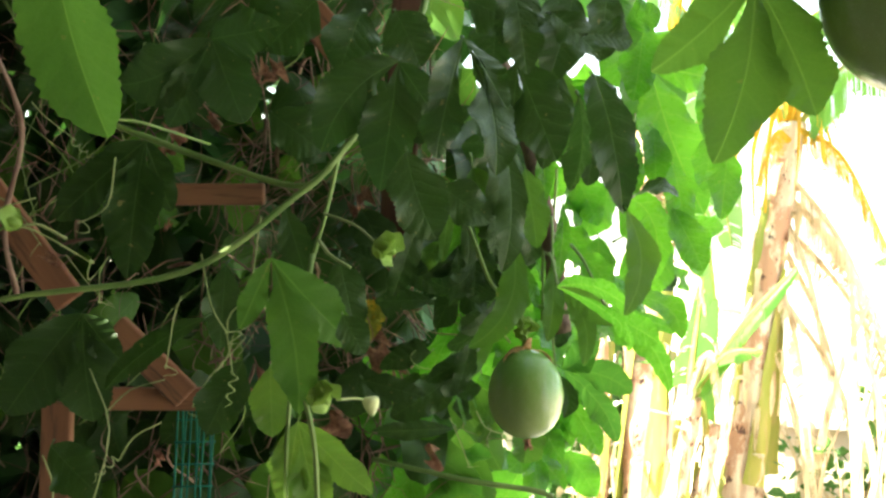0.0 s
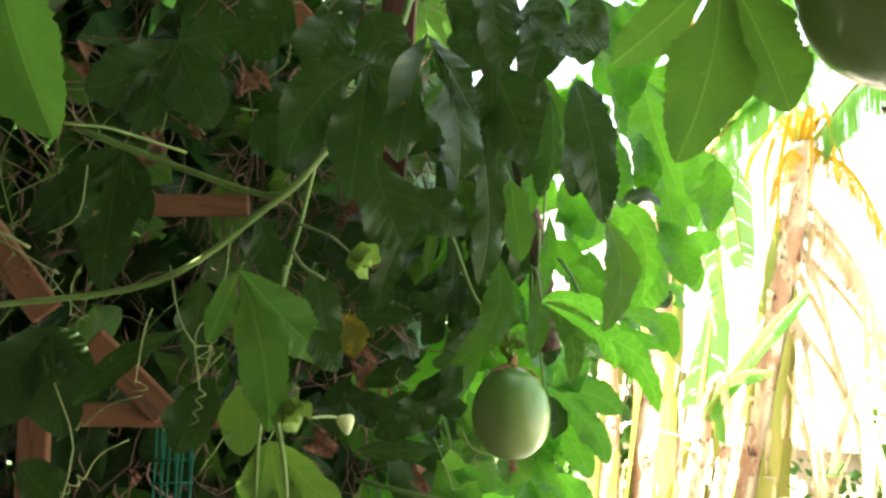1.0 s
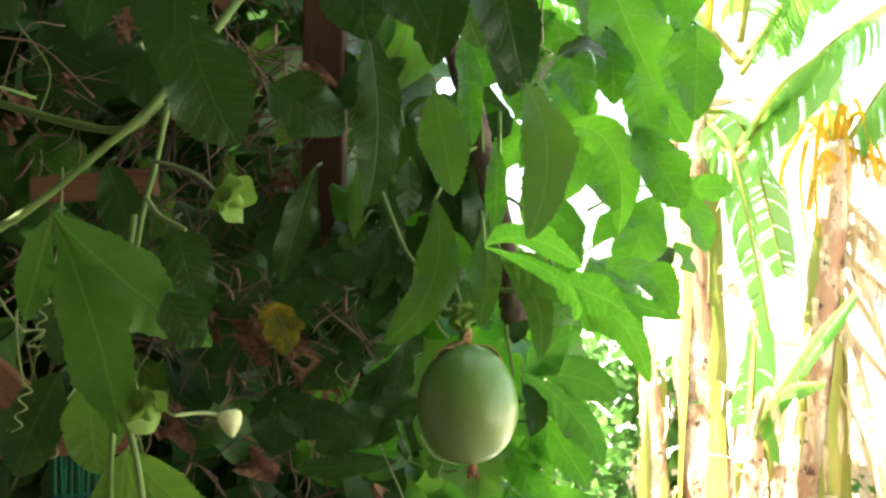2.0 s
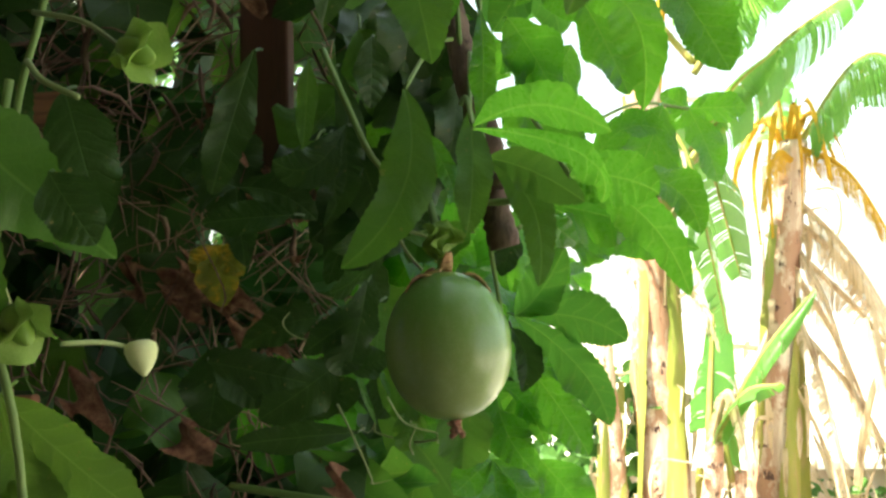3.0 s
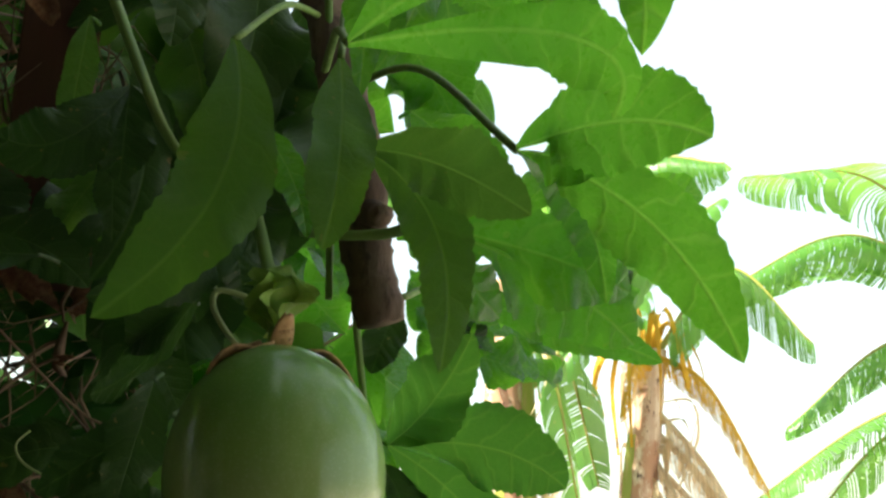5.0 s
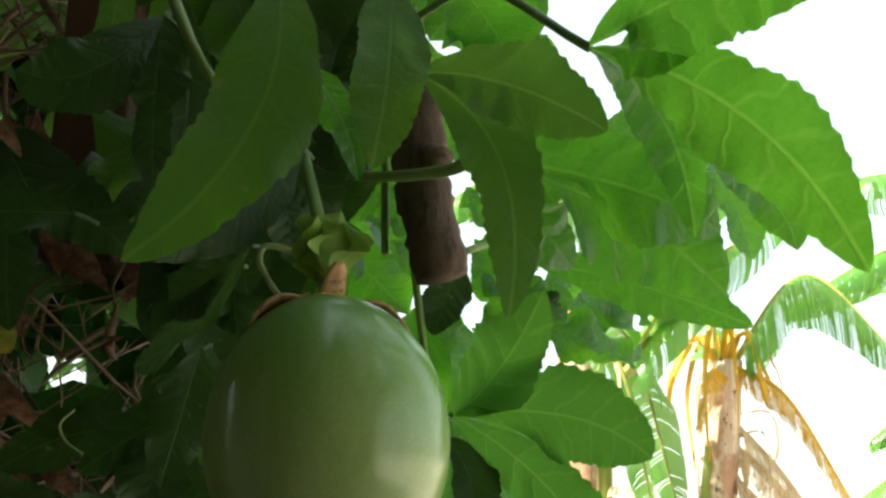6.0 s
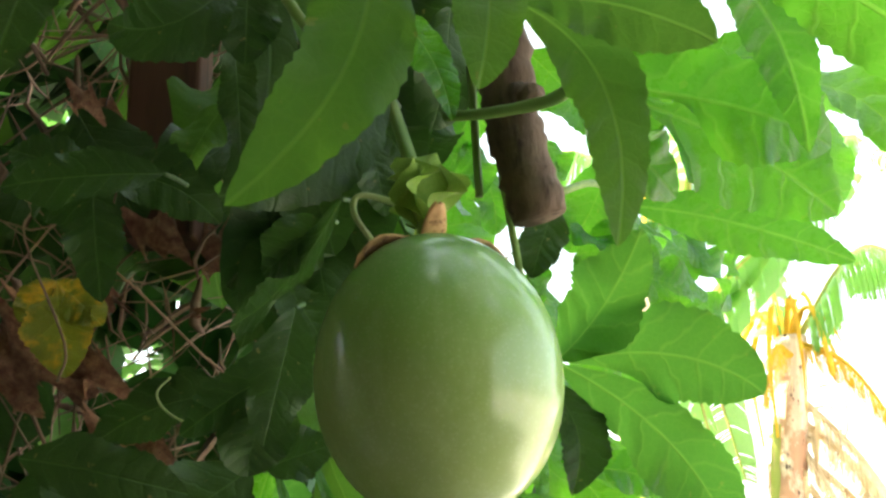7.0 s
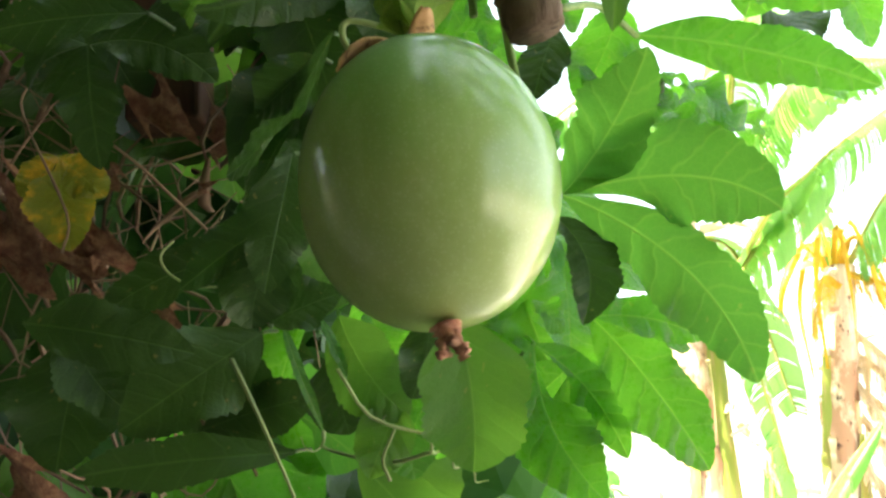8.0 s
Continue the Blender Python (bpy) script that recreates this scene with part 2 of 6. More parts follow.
def fruit_material():
    m, nodes, links, bsdf, out = material("passion_fruit_skin")
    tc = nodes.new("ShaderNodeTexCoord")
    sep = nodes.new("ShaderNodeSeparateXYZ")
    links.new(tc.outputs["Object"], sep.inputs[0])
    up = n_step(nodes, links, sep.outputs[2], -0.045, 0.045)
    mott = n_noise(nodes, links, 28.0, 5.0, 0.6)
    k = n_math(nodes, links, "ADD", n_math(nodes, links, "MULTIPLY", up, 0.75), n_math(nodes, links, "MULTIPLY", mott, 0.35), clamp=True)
    # skin is greener on top; bounced ground light is put into the paler bottom
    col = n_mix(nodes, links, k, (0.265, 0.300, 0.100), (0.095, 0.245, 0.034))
    streak = n_step(nodes, links, n_noise(nodes, links, 110.0, 5.0, 0.7, (1, 1, 0.35)), 0.45, 0.72)
    col = n_mix(nodes, links, n_math(nodes, links, "MULTIPLY", streak, 0.20), col, (0.36, 0.44, 0.22))
    vo = nodes.new("ShaderNodeTexVoronoi")
    vo.inputs["Scale"].default_value = 900.0
    links.new(tc.outputs["Object"], vo.inputs["Vector"])
    dots = n_math(nodes, links, "SUBTRACT", 1.0, n_step(nodes, links, vo.outputs["Distance"], 0.1, 0.42))
    col = n_mix(nodes, links, n_math(nodes, links, "MULTIPLY", dots, 0.16), col, (0.40, 0.48, 0.25))
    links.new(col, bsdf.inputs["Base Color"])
    smear = n_noise(nodes, links, 40.0, 4.0)
    links.new(n_math(nodes, links, "ADD", n_math(nodes, links, "MULTIPLY", smear, 0.14), 0.44), bsdf.inputs["Roughness"])
    bsdf.inputs["Coat Weight"].default_value, bsdf.inputs["Coat Roughness"].default_value = 0.75, 0.16
    bsdf.inputs["Coat IOR"].default_value = 1.5
    bsdf.inputs["Specular IOR Level"].default_value = 0.2
    bsdf.inputs["Subsurface Weight"].default_value = 0.3
    bsdf.inputs["Subsurface Radius"].default_value = (0.006, 0.008, 0.003)
    bsdf.inputs["Subsurface Scale"].default_value = 1.0
    n_bump(nodes, links, n_math(nodes, links, "ADD", dots, n_math(nodes, links, "MULTIPLY", mott, 2.0)), 0.05, 0.0004, bsdf)
    return m


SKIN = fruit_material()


# ---------------------------------------------------------------- mesh builders
def mesh_from(name, verts, faces, mat, uvs=None, smooth=True):
    me = bpy.data.meshes.new(name)
    me.from_pydata(verts, [], faces)
    if uvs:
        layer = me.uv_layers.new(name="UVMap")
        flat = [c for uv in uvs for c in uv]
        layer.data.foreach_set("uv", flat)
    me.materials.append(mat)
    if smooth:
        me.polygons.foreach_set("use_smooth", [True] * len(me.polygons))
    me.update()
    return me


def child(name, me, parent, label="", kind=""):
    ob = new(name, me)
    ob.parent = parent
    return tagged(ob, label, kind=kind)


def smooth_line(pts, n):
    """Catmull-Rom through pts, n steps a span."""
    p = [Vector(q) for q in pts]
    if len(p) == 2:
        return [p[0].lerp(p[1], i / n) for i in range(n + 1)]
    ext = [2 * p[0] - p[1]] + p + [2 * p[-1] - p[-2]]
    out = []
    for i in range(1, len(ext) - 2):
        a, b, c, d = ext[i - 1:i + 3]
        for k in range(n):
            t = k / n
            out.append(0.5 * (2 * b + (c - a) * t + (2 * a - 5 * b + 4 * c - d) * t * t + (3 * b - a - 3 * c + d) * t ** 3))
    out.append(p[-1])
    return out


def tube(name, pts, r0, r1, mat, steps=6, sides=7, knots=0.0, seed=0):
    """A tapering round stem along a smooth line; knots: unevenness of its thickness."""
    line = smooth_line(pts, steps)
    rng = random.Random(seed)
    verts, faces = [], []
    u = None
    for i, p in enumerate(line):
        d = (line[min(i + 1, len(line) - 1)] - line[max(i - 1, 0)]).normalized()
        if u is None:
            u = d.orthogonal().normalized()
        u = (u - d * u.dot(d)).normalized()
        v = d.cross(u)
        r = (r0 + (r1 - r0) * i / (len(line) - 1)) * (1 + knots * rng.uniform(-1, 1))
        for k in range(sides):
            a = 2 * math.pi * k / sides
            rr = r * (1 + 0.5 * knots * rng.uniform(-1, 1))
            verts.append(p + u * math.cos(a) * rr + v * math.sin(a) * rr)
    n = len(line)
    for i in range(n - 1):
        for k in range(sides):
            a, b = i * sides + k, i * sides + (k + 1) % sides
            faces.append((a, b, b + sides, a + sides))
    faces.append(tuple(range(sides))[::-1])
    faces.append(tuple((n - 1) * sides + k for k in range(sides)))
    return mesh_from(name, verts, faces, mat)


def revolve(name, profile, mat, sides=48, squash=0.0):
    """A body of revolution from (radius, z) pairs, from bottom to top."""
    verts, faces = [], []
    for r, z in profile:
        for k in range(sides):
            a = 2 * math.pi * k / sides
            rr = r * (1 + squash * math.cos(2 * a + 0.6) + 0.4 * squash * math.cos(3 * a))
            verts.append((rr * math.cos(a), rr * math.sin(a), z))
    for i in range(len(profile) - 1):
        for k in range(sides):
            a, b = i * sides + k, i * sides + (k + 1) % sides
            faces.append((a, b, b + sides, a + sides))
    faces.append(tuple(range(sides))[::-1])
    faces.append(tuple((len(profile) - 1) * sides + k for k in range(sides)))
    return mesh_from(name, verts, faces, mat)


def box_mesh(name, size, mat, bevel=0.003):
    bm = bmesh.new()
    bmesh.ops.create_cube(bm, size=1.0)
    bmesh.ops.scale(bm, vec=size, verts=bm.verts)
    if bevel:
        bmesh.ops.bevel(bm, geom=list(bm.edges), offset=bevel, segments=2, affect="EDGES", profile=0.5)
    me = bpy.data.meshes.new(name)
    bm.to_mesh(me)
    bm.free()
    me.materials.append(mat)
    return me


# lobes: (angle from the middle, length, half width)
LEAF_KINDS = {
    "lobed": ((0, 1.0, 0.21), (50, 0.84, 0.19), (-50, 0.84, 0.19)),
    "wide": ((0, 1.0, 0.27), (46, 0.84, 0.24), (-46, 0.84, 0.24)),
    "forked": ((0, 1.0, 0.20), (58, 0.88, 0.18)),
    "oval": ((0, 1.0, 0.30),),
    "long": ((0, 1.0, 0.19),),
    "heart": ((0, 1.0, 0.42),),
}
blades = {}


def lobe_width(s, w):
    if s <= 0 or s >= 1:
        return 0.0
    return w * (math.sin(math.pi * s) ** (1.0 if s < 0.5 else 0.62)) + 0.03 * (1 - s)


def blade(kind, mat, curl, fold, wave, seed, width=1.0, detail=1.0):
    """A leaf blade of length 1 from its stalk at the origin to its tip on +Y, upper side +Z, toothed at the margin."""
    key = (kind, mat.name, round(curl, 2), round(fold, 2), round(wave, 2), seed, round(width, 2), detail)
    if key in blades:
        return blades[key]
    rng = random.Random(seed * 7 + len(kind))
    lobes = [(radians(a + rng.uniform(-5, 5) * (a != 0)), l * rng.uniform(0.9, 1.08) if a else l, w * width * rng.uniform(0.93, 1.07)) for a, l, w in LEAF_KINDS[kind]]
    ns, nd = max(8, int(44 * detail if detail >= 1 else 24 * detail)), max(4, 2 * int(4 * detail + 0.5))
    ph = [rng.uniform(0, 6.28) for _ in range(6)]
    warp = abs(curl) + 1e-4
    order = sorted(range(len(lobes)), key=lambda q: lobes[q][0])
    bounds = {}
    for pos, q in enumerate(order):
        lo = -radians(150) if pos == 0 else (lobes[order[pos - 1]][0] + lobes[q][0]) / 2
        hi = radians(150) if pos == len(order) - 1 else (lobes[order[pos + 1]][0] + lobes[q][0]) / 2
        bounds[q] = (lo, hi)
    verts, coords, faces, uvs = [], [], [], []
    tip = None
    for q, (a, l, w) in enumerate(lobes):
        start = len(verts)
        for i in range(ns + 1):
            f = i / ns
            half = lobe_width(f, w / l) * l if 0 < i < ns else (0.02 if i == 0 else 0.0)
            for k in range(nd + 1):
                g = 2 * k / nd - 1
                edge = abs(g) > 0.999
                notch = (1 - (0.055 if i % 2 else 0.0) * rng.uniform(0.2, 1.3)) if edge and 2 < i < ns - 1 else 1.0
                s, d = f * l, g * half * notch
                r, th = math.hypot(s, d), a + math.atan2(d, s) if s > 0 else a + (1.4 if d > 0 else -1.4)
                th = min(max(th, bounds[q][0]), bounds[q][1])
                s, d = r * math.cos(th - a), r * math.sin(th - a)
                flat, down = math.sin(warp * r) / warp, -(1 - math.cos(warp * r)) / warp
                if curl < 0:
                    down = -down
                z = down + fold * abs(d) * (0.6 + 0.4 * s)
                z += wave * (0.8 * math.sin(9 * s + ph[0] + q) * abs(d) * abs(g) + 0.05 * math.sin(5 * th + ph[1]) * f * l)
                z += 0.0018 * math.cos(2 * math.pi * 7 * (s - 0.75 * abs(d))) * min(1.0, abs(d) * 8)
                z += wave * 0.35 * math.sin(3 * s + ph[2]) * d
                x = flat * math.sin(th) + wave * 0.06 * s * math.sin(4 * s + ph[3])
                verts.append(Vector((x, flat * math.cos(th), z)))
                coords.append((s, d))
        if q == 0:
            tip = verts[-1].copy()
        for i in range(ns):
            for k in range(nd):
                p0 = start + i * (nd + 1) + k
                p = (p0, p0 + nd + 1, p0 + nd + 2, p0 + 1)[::-1]
                faces.append(p)
                uvs += [coords[v] for v in p]
    # turn and scale so that the middle tip lies at (0, 1, 0)
    turn = tip.rotation_difference(Vector((0, 1, 0)))
    verts = [(turn @ v) / tip.length for v in verts]
    blades[key] = mesh_from("leaf_blade", verts, faces, mat, uvs)
    return blades[key]


def leaf_pose(base, tip, roll, facing=(0.25, -0.8, 0.55)):
    b, t = Vector(base), Vector(tip)
    y = (t - b).normalized()
    z = Vector(facing)
    z = (z - y * z.dot(y)).normalized()
    x = y.cross(z)
    m = Matrix((x, y, z)).transposed().to_4x4()
    return Matrix.Translation(b) @ m @ Matrix.Rotation(radians(roll), 4, "Y") @ Matrix.Diagonal((*([(t - b).length] * 3), 1))


leaf_count = [0]


def leaf(vine, kind, base, tip, roll=0.0, mat=None, curl=0.5, fold=0.25, wave=0.5, width=1.0, stalk=None, detail=1.0, name="leaf", label="", facing=(0.25, -0.8, 0.55)):
    """One leaf of a vine, from the top of its stalk to the tip of its middle lobe; stalk: where the stalk leaves the stem."""
    leaf_count[0] += 1
    ob = child(name, blade(kind, mat or LEAF, curl, 1.2 * fold, 1.3 * wave, leaf_count[0] % 9, width, detail), vine, label)
    ob.matrix_basis = leaf_pose(base, tip, roll, facing)
    if stalk is None and detail == 1.0 and name == "leaf" and not (base[0] > 0.05 and base[1] > 0.9):
        b, d = Vector(base), (Vector(tip) - Vector(base)).normalized()
        away = (Vector((0.0, 0.9, 0.15)) - d * 0.6).normalized()
        stalk = b + away * min(0.022 if b.x > 0.09 else 0.032, 0.45 * (Vector(tip) - b).length)
    if stalk:
        inv = ob.matrix_basis.inverted()
        b, s = Vector(base), Vector(stalk)
        mid = b.lerp(s, 0.5) + Vector((0, 0, 0.12 * (b - s).length))
        size = ob.matrix_basis.to_scale().x
        child("petiole", tube("petiole", [inv @ b, inv @ mid, inv @ s], 0.0009 / size, 0.0011 / size, STEM, 5, 6), ob)
    return ob

def palm(vine, mat, base, lobes, facing=(0.1, -0.9, 0.3), sinus=0.45, stalk=None, fold=0.12, wave=1.0, name="leaf", label=""):
    """A leaf of one to four toothed lobes that spring from base, webbed together as far as sinus.
    lobes: (tip, half width, bow of the midrib), the main lobe first; facing: the way its upper side looks."""
    leaf_count[0] += 1
    rng = random.Random(1000 + leaf_count[0])
    b = Vector(base)
    y = (Vector(lobes[0][0]) - b)
    size = y.length
    y.normalize()
    z = Vector(facing)
    z = (z - y * z.dot(y)).normalized()
    x = y.cross(z)
    rays = []
    for tip, half, *bow in lobes:
        d = (Vector(tip) - b) / size
        rays.append((math.atan2(d.dot(x), d.dot(y)), d, half / size, Vector(bow[0]) / size if bow else z * 0.06 * d.length))
    rays.sort(key=lambda r: r[0])
    reach = sinus * min(r[1].length for r in rays)
    ns, nd = 40, 10
    verts, faces, uvs = [], [], []
    for q, (ang, tip, half, bow) in enumerate(rays):
        long = tip.length
        gap = [None, None]
        if q > 0:
            gap[0] = math.tan(min(1.2, (ang - rays[q - 1][0]) / 2))
        if q < len(rays) - 1:
            gap[1] = math.tan(min(1.2, (rays[q + 1][0] - ang) / 2))
        ph = [rng.uniform(0, 6.28) for _ in range(4)]
        mid = tip * 0.5 + bow * 2
        start = len(verts)
        veins, blunt = rng.uniform(6.4, 7.6), rng.uniform(1.6, 2.3)
        for i in range(ns + 1):
            s = i / ns
            p = mid * 2 * s * (1 - s) + tip * s * s
            t = (mid * (1 - 2 * s) + tip * s).normalized()
            side = t.cross(z).normalized()
            up = side.cross(t)
            wide = half * (math.sin(math.pi * s) ** 0.75 if s < 0.5 else (1 - (2 * s - 1) ** blunt) ** 0.74) if 0 < i < ns else 0.0
            wide = max(wide, 0.014 * (1 - s))
            r = s * long
            for k in range(nd + 1):
                g = 2 * k / nd - 1
                lim = gap[1] if g > 0 else gap[0]
                d = wide
                if lim is not None:
                    m = min(1.0, max(0.0, (r - reach * 0.75) / (reach * 0.5)))
                    m = m * m * (3 - 2 * m)
                    d = r * lim * (1 - m) + wide * m
                if abs(g) > 0.99 and 3 < i < ns - 1 and r > reach * 0.8:
                    d *= 1 - (0.085 if i % 2 else 0.0) * rng.uniform(0.3, 1.2)
                d *= 1 + 0.09 * wave * math.sin(13 * s + ph[3] + (2.1 if g > 0 else 0)) * math.sin(math.pi * s)
                off = abs(g) * d
                h = fold * off + 0.085 * wave * math.sin(7 * s + ph[0] + (1.5 if g > 0 else 0)) * (off / max(half, 0.01)) ** 2 * half * 3
                h += 0.11 * wave * math.sin(19 * s + ph[1] + (2.4 if g > 0 else 0)) * abs(g) ** 3 * half * math.sin(math.pi * s)
                h += 0.016 * wave * math.sin(4 * s + ph[1]) * s + 0.10 * wave * math.sin(3.5 * s + ph[2]) * g * d
                h += 0.0085 * math.cos(2 * math.pi * veins * (s - 0.75 * off)) * min(1.0, off * 9)
                verts.append(p + side * g * d + up * h)
                uvs.append((s * long, g * d))
        for i in range(ns):
            for k in range(nd):
                a = start + i * (nd + 1) + k
                faces.append((a, a + 1, a + nd + 2, a + nd + 1))
    ob = child(name, mesh_from("leaf_blade", verts, faces, mat, [uvs[v] for fc in faces for v in fc]), vine, label)
    ob.matrix_basis = Matrix.Translation(b) @ Matrix.Diagonal((size, size, size, 1))
    auto = stalk is None
    if auto:
        away = (Vector((0.0, 1.0, 0.05)) - y * 0.25).normalized()
        stalk = b + away * min(0.016, 0.35 * size)
    sv = (Vector(stalk) - b) / size
    bend = sv * 0.5 + Vector((0, 0, (0.02 if auto else 0.10) * sv.length))
    child("petiole", tube("petiole", [Vector((0, 0, 0)), bend, sv], (0.0007 if auto else 0.0011) / size, (0.0008 if auto else 0.0013) / size, mat if auto else STEM, 6, 7), ob)
    return ob

LEAF_OLIVE = leaf_material("vine_leaf_olive", (0.042, 0.104, 0.016), (0.074, 0.162, 0.025), (0.10, 0.18, 0.04), (0.20, 0.44, 0.05), clear=0.38, rough=0.5, veined=0.2, gloss=0.2)
LEAF_MID = leaf_material("vine_leaf_mid", (0.030, 0.098, 0.012), (0.054, 0.155, 0.018), (0.10, 0.21, 0.04), (0.16, 0.46, 0.055), clear=0.41, rough=0.40, veined=0.5, gloss=0.4)
PAINTED = plain_material("added_wall_paint", (0.34, 0.31, 0.27), (0.42, 0.38, 0.33), 3.0, 0.8, 0.3, 0.004)
PAVING = plain_material("added_floor_concrete", (0.28, 0.26, 0.24), (0.36, 0.34, 0.31), 4.0, 0.85, 0.3, 0.004)


# ---------------------------------------------------------------- setting
def ground_sheet():
    n, size = 60, 400.0
    verts, faces = [], []
    grid = [size * math.copysign(abs(u) ** 3, u) for u in (2 * i / n - 1 for i in range(n + 1))]
    for y in grid:
        for x in grid:
            near = math.exp(-(x * x + y * y) / 400)
            verts.append((x + 1, y + 4, near * 0.05 * noise.noise(Vector((x * 0.8, y * 0.8, 0)))))
    for j in range(n):
        for i in range(n):
            a = j * (n + 1) + i
            faces.append((a, a + 1, a + n + 2, a + n + 1))
    return tagged(new("ground", mesh_from("ground", verts, faces, SOIL)), "pale dry garden soil under the banana plants", "ground", kind="structure")


ground_sheet()


def slab(name, centre, size, mat, label, category, bevel=0.004):
    ob = new(name, box_mesh(name, size, mat, bevel))
    ob.location = centre
    return tagged(ob, label, category, kind="structure")


# unseen roof, walls and floor added to shade the vine and bounce fill light
slab("patio_roof", (-1.1, -1.5, 2.62), (6.2, 3.6, 0.10), ROOFING, "plain unseen roof added to shade the vine", "roof")
slab("wall_south", (-1.1, -3.2, 1.28), (6.2, 0.2, 2.56), PAINTED, "plain unseen grey-beige wall added to close off and bounce light", "wall")
slab("wall_west", (-4.1, 0.5, 1.28), (0.2, 7.2, 2.56), PAINTED, "plain unseen grey-beige wall added to block light from the west", "wall")
slab("wall_east", (1.9, -2.0, 1.28), (0.2, 2.2, 2.56), PAINTED, "plain unseen grey-beige wall added to block light from the east", "wall")
slab("patio_floor", (-1.1, -1.0, 0.07), (6.2, 4.4, 0.06), PAVING, "unseen grey floor added to bounce soft light", "floor")
slab("wall_garden", (3.2, 6.0, 0.28), (7.5, 0.16, 0.56), PLASTER, "low pale plaster garden wall behind banana plants", "garden wall")
coping = new("coping", box_mesh("coping", (7.5, 0.26, 0.05), COPING, 0.008))
coping.location = (3.2, 6.0, 0.587)
tagged(coping, "concrete coping along the low garden wall", "coping", kind="structure")
slab("wall_garden_pier", (1.60, 5.80, 0.235), (0.24, 0.22, 0.47), PLASTER, "short pale pier against the garden wall", "pier")


# ---------------------------------------------------------------- lattice behind the vine
lattice = tagged(new("wooden_lattice"), "weathered reddish-brown wooden lattice overgrown by passion vine", "trellis")
lattice.location = (-0.4, 1.0, 0)


def slat(a, b, w, d, name="slat"):
    a, b = Vector(a) - lattice.location, Vector(b) - lattice.location
    axis = (b - a).normalized()
    ob = child(name, box_mesh(name, (w, d, (b - a).length), WOOD_SHADED if name == "post" else WOOD, 0.002), lattice)
    side = Vector((0, 1, 0))
    x = side.cross(axis).normalized()
    y = axis.cross(x)
    ob.matrix_basis = Matrix.Translation((a + b) / 2) @ Matrix((x, y, axis)).transposed().to_4x4()
    return ob


slat((-0.495, 0.940, 1.603), (-0.349, 0.940, 1.428), 0.030, 0.012)
slat((-0.309, 0.950, 1.406), (-0.235, 0.950, 1.342), 0.028, 0.012)
slat((-0.334, 0.965, 1.332), (-0.183, 0.965, 1.341), 0.022, 0.014)
slat((-0.284, 1.000, 1.537), (-0.180, 1.000, 1.544), 0.022, 0.016)
slat((-0.593, 1.000, 1.760), (-0.056, 1.000, 1.779), 0.024, 0.016)
slat((-0.333, 0.985, 0.060), (-0.371, 0.985, 1.323), 0.030, 0.014)
slat((-0.046, 1.03, 1.48), (-0.052, 1.03, 2.4), 0.034, 0.030, "post")
slat((-0.75, 1.03, 0.0), (-0.75, 1.03, 2.4), 0.045, 0.045, "post")
slat((-0.40, 0.95, 1.98), (-0.10, 0.95, 1.68), 0.034, 0.012)

netting = new("green_netting", None)
tagged(netting, "strip of green plastic netting tied to the lattice", "netting")
netting.location = (-0.228, 0.965, 1.28)
for k in range(9):
    o = child("strand", tube("strand", [(-0.018 + 0.0045 * k, 0.002 * math.sin(k), -0.26), (-0.018 + 0.0045 * k + 0.003 * math.sin(k * 2), 0.004, -0.05), (-0.018 + 0.0045 * k, 0, 0.06)], 0.0012, 0.0012, NETTING, 6, 5), netting)
for k in range(14):
    child("cross_strand", tube("cross_strand", [(-0.02, 0.001, -0.25 + 0.022 * k), (0.02, 0.003, -0.247 + 0.022 * k)], 0.001, 0.001, NETTING, 2, 5), netting)

# ---------------------------------------------------------------- the vine
vine = tagged(new("passion_vine"), "passion vine with glossy toothed three-lobed leaves on a lattice", "vine")
# leaves about the fruit, towards the garden
palm(vine, LEAF, (0.1339, 0.7350, 1.4607), (((0.1800, 0.7130, 1.4080), 0.0108, (0.0066, 0.0010, 0.0076)), ((0.1710, 0.7860, 1.4350), 0.0072, (0.0061, 0.0045, 0.0088)), ((0.1610, 0.6810, 1.4470), 0.0115, (0.0010, -0.0080, 0.0020)), ((0.1492, 0.7150, 1.4503), 0.0078),), facing=(-0.15, -0.88, -0.4), stalk=(0.0978, 0.8500, 1.5225), sinus=0.45)
palm(vine, LEAF_OLIVE, (0.1005, 0.7860, 1.4760), (((0.1250, 0.7950, 1.4140), 0.0092, (0.0094, -0.0055, 0.0057)), ((0.1433, 0.7600, 1.4519), 0.0118, (-0.0004, -0.0030, 0.0032)),), facing=(0.1, -0.9, -0.3), stalk=(0.0945, 0.8300, 1.5052))
palm(vine, LEAF_OLIVE, (0.0917, 0.7750, 1.4986), (((0.0891, 0.7500, 1.4367), 0.0092, (0.0021, -0.0075, -0.0047)),), facing=(0.15, -0.95, -0.1), stalk=(0.0931, 0.8200, 1.5358))
palm(vine, LEAF, (0.1165, 0.7950, 1.4580), (((0.1910, 0.8220, 1.4300), 0.0165, (0.0060, 0.0035, 0.0042)), ((0.1828, 0.8000, 1.4415), 0.0135, (0.0054, -0.0075, -0.0009)), ((0.1478, 0.8300, 1.4382), 0.0110),), facing=(-0.22, -0.93, -0.2), sinus=0.55)
palm(vine, LEAF, (0.1480, 0.8960, 1.4560), (((0.2300, 0.9070, 1.4380), 0.0098, (-0.0018, -0.0015, 0.0034)),), facing=(-0.1, -0.85, -0.5), stalk=(0.1185, 0.8520, 1.4470))
